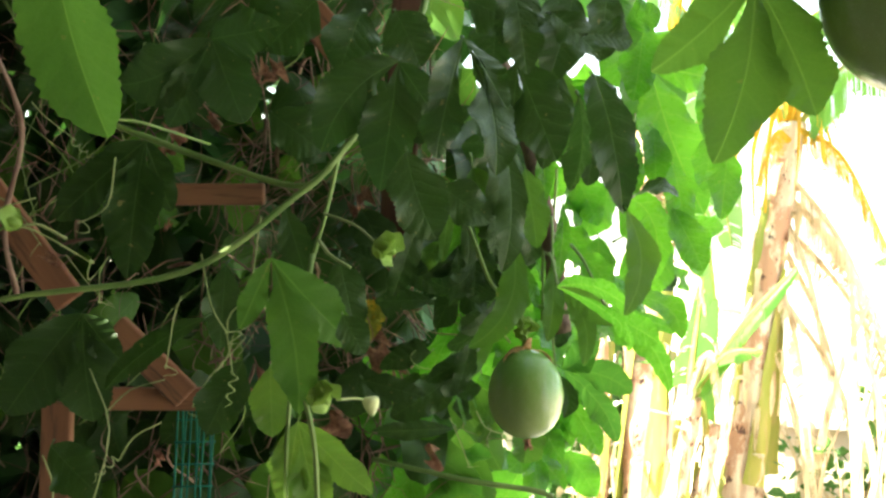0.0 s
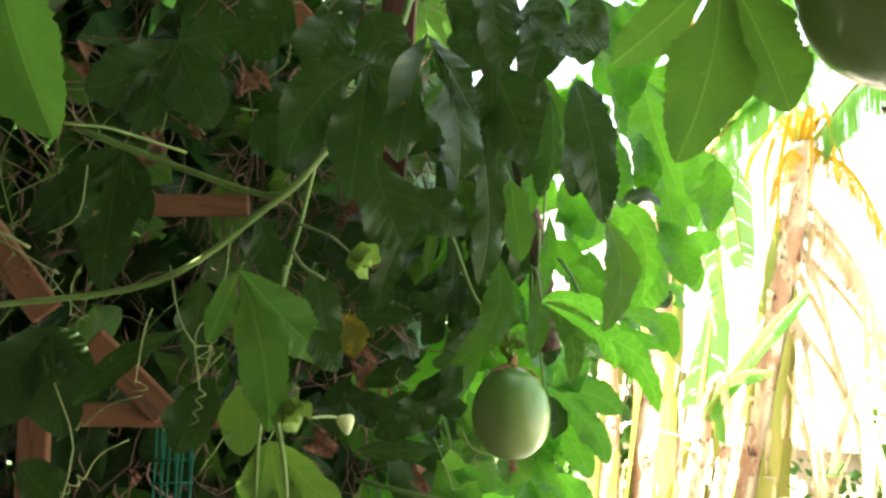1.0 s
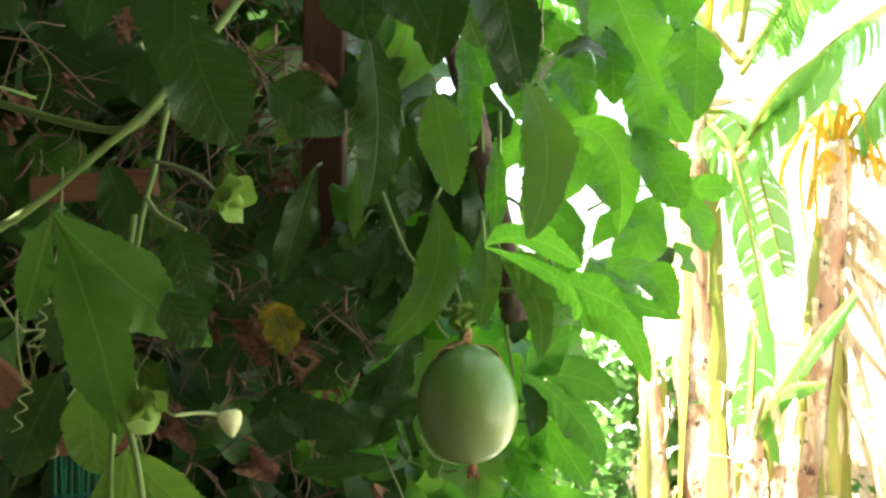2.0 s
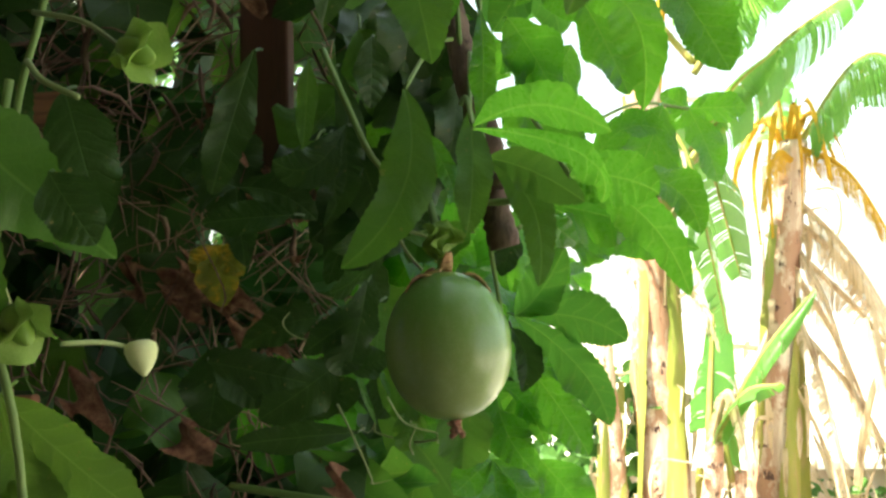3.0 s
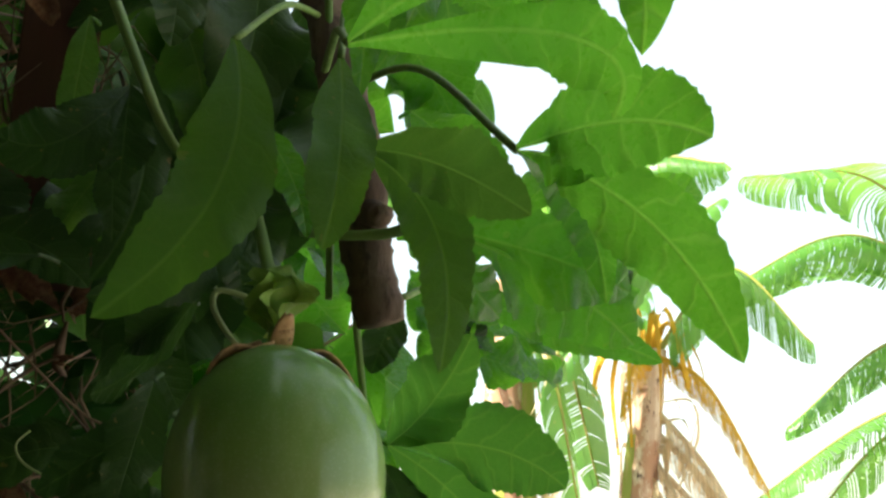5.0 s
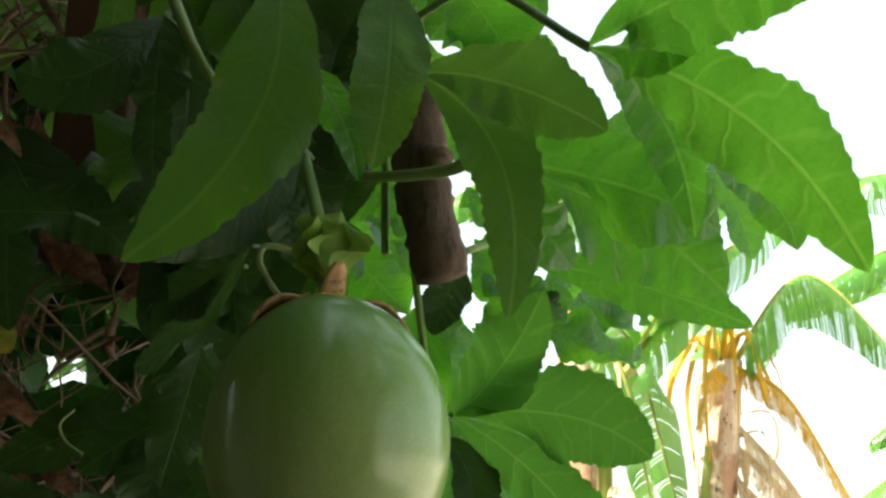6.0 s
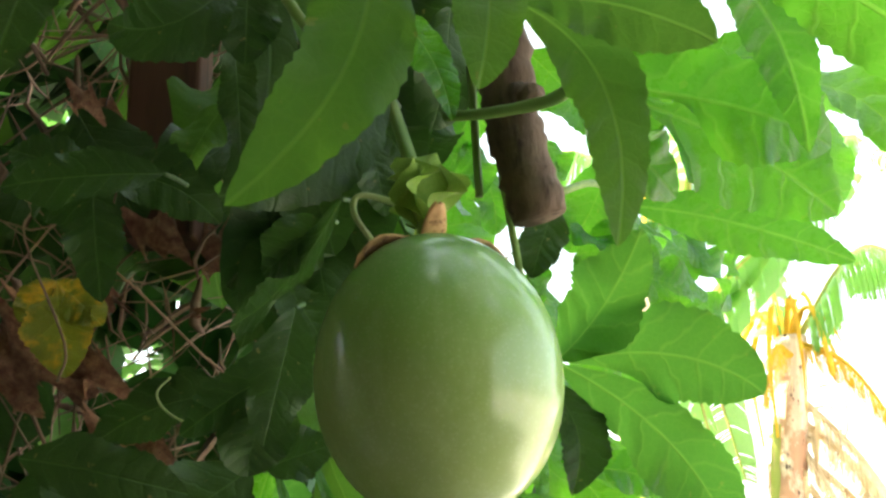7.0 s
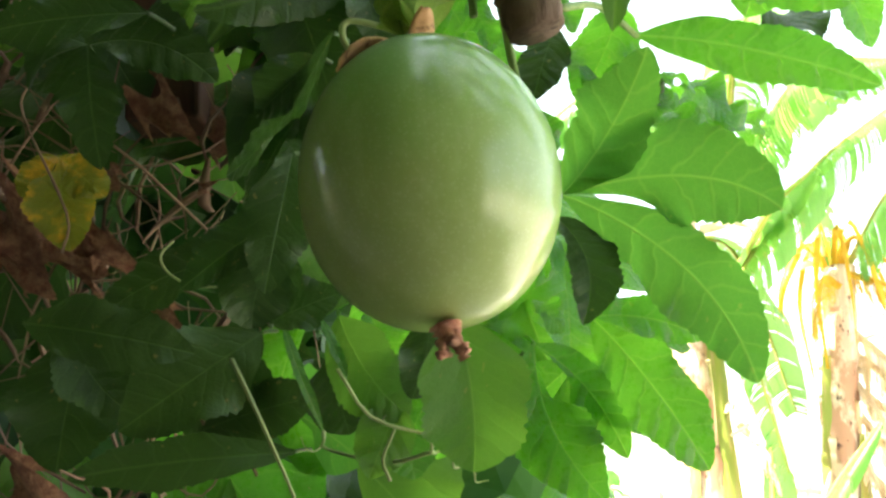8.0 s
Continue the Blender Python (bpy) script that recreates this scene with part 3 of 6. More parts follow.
palm(vine, LEAF_MID, (0.1190, 0.8850, 1.4000), (((0.1777, 0.8580, 1.3855), 0.0150, (0.0052, -0.0055, 0.0059)), ((0.1450, 0.8620, 1.4385), 0.0150, (0.0000, -0.0055, -0.0057)), ((0.1700, 0.8750, 1.3380), 0.0125, (0.0080, -0.0080, 0.0028)),), facing=(-0.1, -0.98, -0.1), sinus=0.55)
palm(vine, LEAF, (0.0920, 0.7270, 1.4810), (((0.1410, 0.6620, 1.4680), 0.0100, (0.0004, -0.0045, 0.0091)), ((0.1360, 0.6640, 1.4420), 0.0080, (0.0167, -0.0205, 0.0007)),), facing=(-0.2, -0.9, -0.35), stalk=(0.0877, 0.8000, 1.5057), sinus=0.5)
palm(vine, LEAF_DARK_SHADE, (0.1167, 0.8850, 1.3929), (((0.1213, 0.8740, 1.3575), 0.0088, (0.0054, -0.0015, 0.0008)),), facing=(0.3, -0.9, 0.2), fold=0.5)
palm(vine, LEAF_DARK_SHADE, (0.1185, 0.8650, 1.4468), (((0.1100, 0.8600, 1.4217), 0.0075),), facing=(-0.2, -0.95, 0.1))
palm(vine, LEAF, (0.1298, 0.9300, 1.3684), (((0.1658, 0.9300, 1.3145), 0.0130, (0.0012, -0.0050, 0.0005)), ((0.1706, 0.9400, 1.3600), 0.0085, (0.0006, 0.0000, 0.0030)),), facing=(-0.1, -0.95, 0.1))
palm(vine, LEAF_OLIVE, (0.0850, 0.8480, 1.3580), (((0.0876, 0.8620, 1.3167), 0.0160, (0.0019, 0.0000, -0.0001)),), facing=(0.1, -0.97, 0.05), fold=0.35)
palm(vine, LEAF, (0.1098, 0.9300, 1.3596), (((0.1320, 0.9400, 1.3056), 0.0150, (-0.0059, 0.0000, -0.0017)), ((0.1402, 0.9400, 1.3200), 0.0090, (0.0030, 0.0050, 0.0044)),), facing=(-0.1, -0.95, 0.1))
palm(vine, LEAF_OLIVE, (0.0417, 0.9400, 1.3742), (((0.0656, 0.9400, 1.3382), 0.0140, (-0.0019, -0.0050, -0.0031)),), facing=(-0.2, -0.95, 0.1))
palm(vine, LEAF_MID, (0.0594, 0.9600, 1.3469), (((0.0656, 0.9600, 1.3161), 0.0120),), facing=(0.2, -0.95, 0.1))
palm(vine, LEAF, (0.1375, 0.7800, 1.5559), (((0.1660, 0.7360, 1.4890), 0.0130, (0.0121, -0.0080, 0.0153)),), facing=(-0.35, -0.75, 0.55), stalk=(0.1195, 0.8200, 1.5845))
palm(vine, LEAF, (0.1657, 0.8900, 1.4875), (((0.2070, 0.8900, 1.5060), 0.0120, (-0.0026, 0.0000, 0.0111)),), facing=(0, -0.8, 0.6))
palm(vine, LEAF, (0.1674, 0.8300, 1.4726), (((0.2080, 0.8120, 1.4400), 0.0130, (0.0081, -0.0010, 0.0094)),), facing=(-0.1, -0.8, 0.6))
palm(vine, LEAF, (0.2463, 1.0000, 1.5397), (((0.2664, 1.0000, 1.4890), 0.0140), ((0.2273, 1.0000, 1.5502), 0.0100), ((0.2861, 1.0000, 1.5401), 0.0120),), facing=(0.1, -0.9, 0.4), stalk=(0.1666, 0.9500, 1.5182))
palm(vine, LEAF, (0.1755, 0.7400, 1.5796), (((0.1842, 0.7200, 1.5252), 0.0130),), facing=(0.1, -0.9, 0.4))
palm(vine, LEAF, (0.2012, 0.7400, 1.6032), (((0.1992, 0.7200, 1.5560), 0.0130),), facing=(-0.1, -0.95, 0.3))
palm(vine, LEAF, (0.1629, 0.7600, 1.6094), (((0.1651, 0.7500, 1.5630), 0.0120),), facing=(0.1, -0.95, 0.2))
palm(vine, LEAF, (0.1431, 0.9000, 1.6310), (((0.1565, 0.9000, 1.5969), 0.0140),), facing=(0.1, -0.95, 0.2))
palm(vine, LEAF, (0.0767, 0.8000, 1.6186), (((0.0830, 0.7900, 1.5449), 0.0090),), facing=(0.3, -0.95, 0.1))
palm(vine, LEAF, (0.0974, 0.7800, 1.5462), (((0.0968, 0.7700, 1.4846), 0.0065),), facing=(0.3, -0.95, 0.1))
# leaves about the fruit, towards the lattice
palm(vine, LEAF_OLIVE, (0.0600, 0.8000, 1.5131), (((0.0290, 0.7880, 1.4235), 0.0140, (0.0155, -0.0090, -0.0064)),), facing=(0.2, -0.95, -0.15), stalk=(0.0868, 0.8680, 1.5560))
palm(vine, LEAF_DARK_SHADE, (0.0671, 0.8450, 1.4758), (((0.0221, 0.8150, 1.4345), 0.0100, (0.0043, -0.0050, -0.0081)),), facing=(0.1, -0.85, -0.4))
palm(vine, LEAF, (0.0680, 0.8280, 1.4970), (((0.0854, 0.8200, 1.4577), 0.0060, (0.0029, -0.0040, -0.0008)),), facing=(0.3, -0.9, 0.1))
palm(vine, LEAF_DARK_SHADE, (0.0559, 0.8600, 1.4835), (((0.0718, 0.8600, 1.4594), 0.0060),), facing=(0.3, -0.9, 0.1))
palm(vine, LEAF_DARK_SHADE, (0.0510, 0.8670, 1.4500), (((0.0130, 0.8930, 1.4140), 0.0100, (-0.0008, -0.0020, -0.0080)),), facing=(-0.2, -0.8, 0.5))
palm(vine, LEAF_DARK_SHADE, (0.0303, 0.9050, 1.3947), (((0.0181, 0.9050, 1.3659), 0.0125, (-0.0026, -0.0050, -0.0003)),), facing=(0.2, -0.95, 0.1), fold=0.3)
palm(vine, LEAF_DARK_SHADE, (0.0232, 0.9100, 1.3686), (((0.0473, 0.9050, 1.3760), 0.0100),), facing=(-0.1, -0.9, 0.3))
palm(vine, LEAF_DARK_SHADE, (0.0117, 0.9500, 1.3709), (((-0.0364, 0.9400, 1.3369), 0.0180, (0.0034, -0.0050, 0.0015)),), facing=(0.1, -0.95, 0.25))
palm(vine, LEAF_DARK_SHADE, (-0.0025, 0.9600, 1.3990), (((-0.0509, 0.9550, 1.3805), 0.0130, (0.0008, -0.0025, 0.0050)),), facing=(0, -0.95, 0.3))
palm(vine, LEAF_DARK_SHADE, (-0.0070, 0.9650, 1.4069), (((-0.0289, 0.9650, 1.3946), 0.0100),), facing=(0, -0.95, 0.3))
palm(vine, LEAF_DARK_SHADE, (-0.0499, 0.9350, 1.4809), (((0.0015, 0.9250, 1.4589), 0.0125, (0.0031, -0.0050, 0.0054)), ((-0.0441, 0.9350, 1.4316), 0.0110), ((-0.0854, 0.9400, 1.4942), 0.0110),), facing=(0, -0.9, 0.3))
palm(vine, LEAF_DARK_SHADE, (-0.0618, 0.9600, 1.3801), (((-0.0367, 0.9550, 1.3437), 0.0140, (-0.0036, -0.0025, -0.0020)),), facing=(0.3, -0.9, 0.2))
palm(vine, LEAF_DARK_SHADE, (0.0232, 0.9500, 1.3277), (((-0.0543, 0.9400, 1.3211), 0.0100),), facing=(0, -0.95, 0.3))
palm(vine, LEAF_DARK_SHADE, (-0.0222, 1.0000, 1.3401), (((0.0241, 1.0000, 1.3517), 0.0140),), facing=(0, -0.95, 0.2))
palm(vine, LEAF_DARK_SHADE, (0.0331, 0.9700, 1.3618), (((0.0411, 0.9700, 1.3338), 0.0140),), facing=(0, -0.95, 0.2))
palm(vine, LEAF_DARK_SHADE, (0.0462, 0.8750, 1.4454), (((0.0249, 0.8800, 1.4286), 0.0110),), facing=(0.1, -0.85, 0.3))
palm(vine, LEAF_DARK_SHADE, (0.0596, 0.8700, 1.4716), (((0.0649, 0.8700, 1.4449), 0.0090),), facing=(0.3, -0.9, 0.2))
palm(vine, LEAF_DARK_SHADE, (0.0312, 0.8000, 1.4953), (((-0.0056, 0.8000, 1.4782), 0.0110, (0.0022, -0.0100, -0.0136)), ((0.0310, 0.8000, 1.4657), 0.0090),), facing=(0.1, -0.9, -0.2))
palm(vine, LEAF_DARK_SHADE, (0.0164, 0.8600, 1.5011), (((0.0200, 0.8600, 1.4626), 0.0065),), facing=(0.2, -0.95, 0.1))
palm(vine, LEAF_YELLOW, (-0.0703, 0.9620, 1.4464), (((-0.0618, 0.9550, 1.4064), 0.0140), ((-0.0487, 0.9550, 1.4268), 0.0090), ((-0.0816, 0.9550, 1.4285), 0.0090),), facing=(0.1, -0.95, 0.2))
palm(vine, LEAF_DARK_SHADE, (-0.0041, 0.8600, 1.4566), (((-0.0542, 0.8600, 1.4519), 0.0100),), facing=(0, -0.95, 0.2))
palm(vine, LEAF_DARK_SHADE, (-0.0145, 0.8000, 1.5331), (((-0.0355, 0.8000, 1.4613), 0.0110, (-0.0017, 0.0000, -0.0041)),), facing=(0.2, -0.95, 0.1))
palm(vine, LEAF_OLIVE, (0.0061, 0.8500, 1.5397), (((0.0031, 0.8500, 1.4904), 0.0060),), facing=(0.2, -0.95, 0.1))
palm(vine, LEAF_DARK_SHADE, (0.0188, 0.8700, 1.5407), (((0.0117, 0.8700, 1.4504), 0.0095, (0.0112, 0.0000, -0.0056)),), facing=(0.2, -0.95, 0.1))
palm(vine, LEAF_DARK_SHADE, (0.0453, 0.7800, 1.5344), (((0.0443, 0.7800, 1.4998), 0.0090),), facing=(0.3, -0.95, 0.1))
palm(vine, LEAF_DARK_SHADE, (0.0405, 0.9000, 1.4087), (((-0.0038, 0.9000, 1.3788), 0.0100),), facing=(0, -0.95, 0.2))
palm(vine, LEAF_DARK_SHADE, (-0.0635, 0.9200, 1.3738), (((-0.0047, 0.9200, 1.3610), 0.0120),), facing=(0, -0.95, 0.2))
palm(vine, LEAF_DARK_SHADE, (0.0345, 0.8900, 1.4195), (((0.0251, 0.8900, 1.3743), 0.0110),), facing=(0.2, -0.95, 0.1))
palm(vine, LEAF_DARK_SHADE, (-0.0637, 0.6600, 1.4542), (((-0.0464, 0.6600, 1.4279), 0.0120),), facing=(0, -0.95, 0.2))
palm(vine, LEAF_DARK_SHADE, (-0.0727, 0.7000, 1.4932), (((-0.0562, 0.7000, 1.4378), 0.0150),), facing=(0.1, -0.95, 0.2))
# leaves nearer the patio
palm(vine, LEAF_OLIVE, (-0.1928, 0.4300, 1.6448), (((-0.1720, 0.4650, 1.5530), 0.0270, (-0.0031, -0.0075, 0.0023)),), facing=(-0.25, -0.9, 0.3), fold=0.3, wave=0.4)
palm(vine, LEAF_DARK_SHADE, (-0.1572, 0.6200, 1.6331), (((-0.1366, 0.6400, 1.5815), 0.0200), ((-0.2154, 0.6200, 1.5996), 0.0210, (-0.0010, 0.0000, -0.0075)), ((-0.1101, 0.6000, 1.6415), 0.0150), ((-0.1867, 0.6400, 1.5756), 0.0150),), facing=(0, -0.95, 0.1))
palm(vine, LEAF_DARK_SHADE, (-0.2641, 0.8600, 1.5803), (((-0.2673, 0.8400, 1.4586), 0.0260), ((-0.3385, 0.8600, 1.5056), 0.0220), ((-0.2370, 0.8600, 1.5197), 0.0150),), facing=(0, -0.97, 0.1))
palm(vine, LEAF_DARK_SHADE, (-0.2912, 0.8000, 1.4302), (((-0.2765, 0.8000, 1.3410), 0.0250), ((-0.3502, 0.8000, 1.3423), 0.0280), ((-0.2562, 0.8000, 1.3930), 0.0140),), facing=(0, -0.95, 0.15))
palm(vine, LEAF_DARK_SHADE, (-0.1820, 0.7600, 1.4362), (((-0.2491, 0.7400, 1.3779), 0.0120, (-0.0068, 0.0000, 0.0030)),), facing=(0, -0.8, 0.5))
palm(vine, LEAF_DARK_SHADE, (-0.0318, 0.5750, 1.6191), (((-0.0390, 0.5880, 1.5398), 0.0190, (0.0011, -0.0115, 0.0007)), ((-0.0764, 0.5800, 1.5610), 0.0190, (-0.0054, -0.0075, 0.0058)), ((0.0003, 0.5900, 1.5809), 0.0130),), facing=(0, -0.97, 0.1), sinus=0.45)
palm(vine, LEAF_DARK_SHADE, (0.0062, 0.4500, 1.6128), (((0.0251, 0.4300, 1.5446), 0.0150, (0.0060, -0.0050, 0.0012)), ((-0.0024, 0.4450, 1.5515), 0.0125, (-0.0019, -0.0075, -0.0030)), ((0.0299, 0.4350, 1.5777), 0.0090),), facing=(0.25, -0.8, 0.5), sinus=0.75, wave=1.7)
palm(vine, LEAF_DARK_SHADE, (0.0413, 0.5800, 1.6246), (((0.0698, 0.5800, 1.5651), 0.0200), ((0.0418, 0.5900, 1.5729), 0.0130),), facing=(-0.1, -0.97, 0.1))
palm(vine, LEAF_DARK_SHADE, (0.0668, 0.4600, 1.5897), (((0.0640, 0.4540, 1.5410), 0.0095, (0.0041, -0.0020, -0.0046)),), facing=(-0.75, -0.6, 0.2), fold=0.4)
palm(vine, LEAF_DARK_SHADE, (0.0889, 0.5650, 1.6150), (((0.1100, 0.5570, 1.5340), 0.0150, (-0.0001, -0.0110, 0.0022)),), facing=(0.1, -0.97, 0.1))
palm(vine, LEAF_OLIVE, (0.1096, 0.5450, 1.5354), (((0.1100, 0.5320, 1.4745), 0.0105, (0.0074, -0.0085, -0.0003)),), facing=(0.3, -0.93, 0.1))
palm(vine, LEAF_DARK_SHADE, (0.1152, 0.5800, 1.5418), (((0.1410, 0.5550, 1.5460), 0.0085, (-0.0000, -0.0075, 0.0083)),), facing=(0.1, -0.6, 0.75))
palm(vine, LEAF_DARK_SHADE, (0.0399, 0.6200, 1.5753), (((0.0420, 0.6060, 1.4930), 0.0110, (0.0049, -0.0030, -0.0033)),), facing=(0.3, -0.95, 0.1))
palm(vine, LEAF_DARK_SHADE, (-0.0221, 0.5500, 1.5622), (((-0.0010, 0.5470, 1.5120), 0.0180, (-0.0020, -0.0035, -0.0013)),), facing=(0.1, -0.95, 0.2))
palm(vine, LEAF_DARK_SHADE, (-0.0010, 0.6000, 1.5457), (((0.0322, 0.6000, 1.5243), 0.0150),), facing=(0.1, -0.95, 0.2))
palm(vine, LEAF_OLIVE, (-0.1120, 0.6370, 1.4910), (((-0.0926, 0.6800, 1.3813), 0.0180, (0.0071, -0.0085, 0.0007)), ((-0.0530, 0.7070, 1.4240), 0.0180, (0.0003, -0.0120, 0.0009)), ((-0.1343, 0.6600, 1.4413), 0.0100),), facing=(0, -0.97, 0.1))
palm(vine, LEAF_YOUNG, (-0.1179, 0.7000, 1.4089), (((-0.1140, 0.7080, 1.3570), 0.0160),), facing=(0.1, -0.97, 0.1))
palm(vine, LEAF_YOUNG, (-0.0942, 0.6930, 1.3716), (((-0.1002, 0.7000, 1.3066), 0.0160), ((-0.0704, 0.7000, 1.2959), 0.0150), ((-0.0366, 0.7000, 1.3211), 0.0150),), facing=(0, -0.97, 0.15))
palm(vine, LEAF_DARK_SHADE, (-0.1416, 0.7200, 1.4099), (((-0.1658, 0.7200, 1.3528), 0.0180),), facing=(0, -0.97, 0.1))
palm(vine, LEAF_DARK_SHADE, (-0.1169, 0.7200, 1.5266), (((-0.0964, 0.7200, 1.4704), 0.0130),), facing=(0.1, -0.97, 0.1))
palm(vine, LEAF_OLIVE, (0.1075, 0.3000, 1.6141), (((0.0950, 0.2910, 1.5460), 0.0150, (0.0015, -0.0105, -0.0029)), ((0.0743, 0.3100, 1.5795), 0.0100, (0.0007, -0.0050, -0.0019)), ((0.1335, 0.3000, 1.5662), 0.0140, (0.0019, 0.0000, -0.0014)),), facing=(0, -0.97, 0.1), sinus=0.6)
palm(vine, LEAF, (0.1639, 0.8000, 1.6634), (((0.2115, 0.7800, 1.5447), 0.0260, (-0.0053, -0.0100, -0.0018)), ((0.2346, 0.8000, 1.6540), 0.0150),), facing=(0, -0.97, 0.1))
palm(vine, LEAF, (0.2021, 0.7500, 1.6712), (((0.2025, 0.7500, 1.6009), 0.0140),), facing=(0.3, -0.9, 0.1))
palm(vine, LEAF, (0.1950, 0.6600, 1.5866), (((0.1918, 0.6500, 1.5371), 0.0135),), facing=(0.1, -0.95, 0.1))
palm(vine, LEAF, (0.1733, 0.7200, 1.5454), (((0.1973, 0.7100, 1.5004), 0.0150),), facing=(0.1, -0.95, 0.1))
palm(vine, LEAF, (0.1189, 0.6500, 1.6680), (((0.1416, 0.6500, 1.6772), 0.0120),), facing=(0.1, -0.95, 0.1))
palm(vine, LEAF_DARK_SHADE, (0.0739, 0.5000, 1.6292), (((0.0988, 0.5000, 1.6262), 0.0110),), facing=(-0.2, -0.8, 0.5))
palm(vine, LEAF_DARK_SHADE, (-0.0370, 0.6000, 1.6552), (((-0.0185, 0.6000, 1.6204), 0.0180),), facing=(0.1, -0.95, 0.1))
palm(vine, LEAF_DARK_SHADE, (0.0095, 0.6200, 1.6698), (((0.0517, 0.6200, 1.6503), 0.0180),), facing=(0.1, -0.95, 0.1))
palm(vine, LEAF_DARK_SHADE, (0.0300, 0.6600, 1.6721), (((0.0287, 0.6600, 1.6328), 0.0180),), facing=(0.1, -0.95, 0.1))
palm(vine, LEAF_DARK_SHADE, (-0.1009, 0.7000, 1.6802), (((-0.1356, 0.7000, 1.6408), 0.0220),), facing=(0.1, -0.95, 0.1))
palm(vine, LEAF_DARK_SHADE, (-0.1537, 0.8500, 1.6112), (((-0.1073, 0.8500, 1.5797), 0.0220),), facing=(0.1, -0.95, 0.1))
palm(vine, LEAF_DARK_SHADE, (-0.0813, 1.0000, 1.5356), (((-0.0490, 1.0000, 1.4803), 0.0220),), facing=(0.1, -0.95, 0.1))
palm(vine, LEAF_DARK_SHADE, (-0.0363, 1.0200, 1.3576), (((0.0117, 1.0000, 1.3404), 0.0240),), facing=(0.1, -0.95, 0.1))
palm(vine, LEAF_DARK_SHADE, (-0.3174, 0.8200, 1.3146), (((-0.2658, 0.8000, 1.2796), 0.0220),), facing=(0.1, -0.95, 0.1))
palm(vine, LEAF_DARK_SHADE, (-0.1748, 0.8000, 1.4780), (((-0.1751, 0.8000, 1.4076), 0.0160),), facing=(0.1, -0.95, 0.1))
palm(vine, LEAF_DARK_SHADE, (0.0664, 0.6200, 1.6809), (((0.0746, 0.6100, 1.6243), 0.0160),), facing=(0.1, -0.95, 0.15))
palm(vine, LEAF_DARK_SHADE, (0.0446, 0.6000, 1.6785), (((0.0361, 0.5900, 1.6330), 0.0160),), facing=(0.1, -0.95, 0.15))
palm(vine, LEAF_DARK_SHADE, (0.0997, 0.6200, 1.6831), (((0.0960, 0.6100, 1.6330), 0.0140),), facing=(0.1, -0.95, 0.15))
palm(vine, LEAF_DARK_SHADE, (0.0759, 0.6600, 1.6319), (((0.0676, 0.6500, 1.5640), 0.0150),), facing=(0.1, -0.95, 0.15))
palm(vine, LEAF_DARK_SHADE, (0.1104, 0.7000, 1.6154), (((0.1046, 0.6900, 1.5566), 0.0150),), facing=(0.1, -0.95, 0.15))
palm(vine, LEAF_DARK_SHADE, (0.0242, 0.6200, 1.6151), (((0.0416, 0.6100, 1.5672), 0.0170),), facing=(0.1, -0.95, 0.15))
palm(vine, LEAF_DARK_SHADE, (-0.0638, 0.6600, 1.6660), (((-0.0757, 0.6500, 1.6206), 0.0200),), facing=(0.1, -0.95, 0.15))
palm(vine, LEAF_OLIVE, (0.0627, 0.7400, 1.5692), (((0.0744, 0.7300, 1.5090), 0.0140),), facing=(0.1, -0.95, 0.15))
palm(vine, LEAF, (0.1430, 0.8800, 1.5217), (((0.1406, 0.8700, 1.4609), 0.0180),), facing=(0.1, -0.95, 0.15))
palm(vine, LEAF, (0.1533, 0.7800, 1.6960), (((0.1467, 0.7700, 1.6306), 0.0180),), facing=(0.1, -0.95, 0.15))
palm(vine, LEAF, (0.2124, 0.9200, 1.5261), (((0.1880, 0.9100, 1.4666), 0.0200),), facing=(0.1, -0.95, 0.15))
palm(vine, LEAF, (0.1183, 0.8400, 1.5104), (((0.1534, 0.8300, 1.4741), 0.0120),), facing=(0.1, -0.95, 0.15))
palm(vine, LEAF_DARK_SHADE, (0.0224, 0.9500, 1.5138), (((0.0427, 0.9400, 1.4500), 0.0200),), facing=(0.1, -0.95, 0.15))
palm(vine, LEAF_DARK_SHADE, (-0.0714, 1.0000, 1.3811), (((-0.0785, 0.9900, 1.3248), 0.0220),), facing=(0.1, -0.95, 0.15))
palm(vine, LEAF, (0.1194, 0.9300, 1.5844), (((0.1482, 0.9200, 1.5326), 0.0180),), facing=(0.1, -0.95, 0.15))
palm(vine, LEAF, (0.1609, 0.9500, 1.5719), (((0.1356, 0.9400, 1.5211), 0.0180),), facing=(0.1, -0.95, 0.15))
palm(vine, LEAF, (0.1401, 0.9000, 1.6099), (((0.1620, 0.8900, 1.5693), 0.0160),), facing=(0.1, -0.95, 0.15))
palm(vine, LEAF, (0.1176, 0.9300, 1.5307), (((0.1457, 0.9200, 1.4899), 0.0160),), facing=(0.1, -0.95, 0.15))
palm(vine, LEAF_MID, (0.0233, 0.9300, 1.3716), (((0.0366, 0.9350, 1.3334), 0.0022, (-0.0002, -0.0075, 0.0006)),), facing=(0.4, -0.9, 0.1))
palm(vine, LEAF_MID, (0.0361, 0.9300, 1.3729), (((0.0452, 0.9300, 1.3509), 0.0022),), facing=(0.4, -0.9, 0.1))
palm(vine, LEAF_MID, (0.0392, 0.9500, 1.3675), (((0.0397, 0.9500, 1.3430), 0.0020),), facing=(0.4, -0.9, 0.1))
palm(vine, LEAF_DARK_SHADE, (0.0758, 0.6000, 1.6719), (((0.0627, 0.5900, 1.6145), 0.0160),), facing=(0.1, -0.9, 0.3))
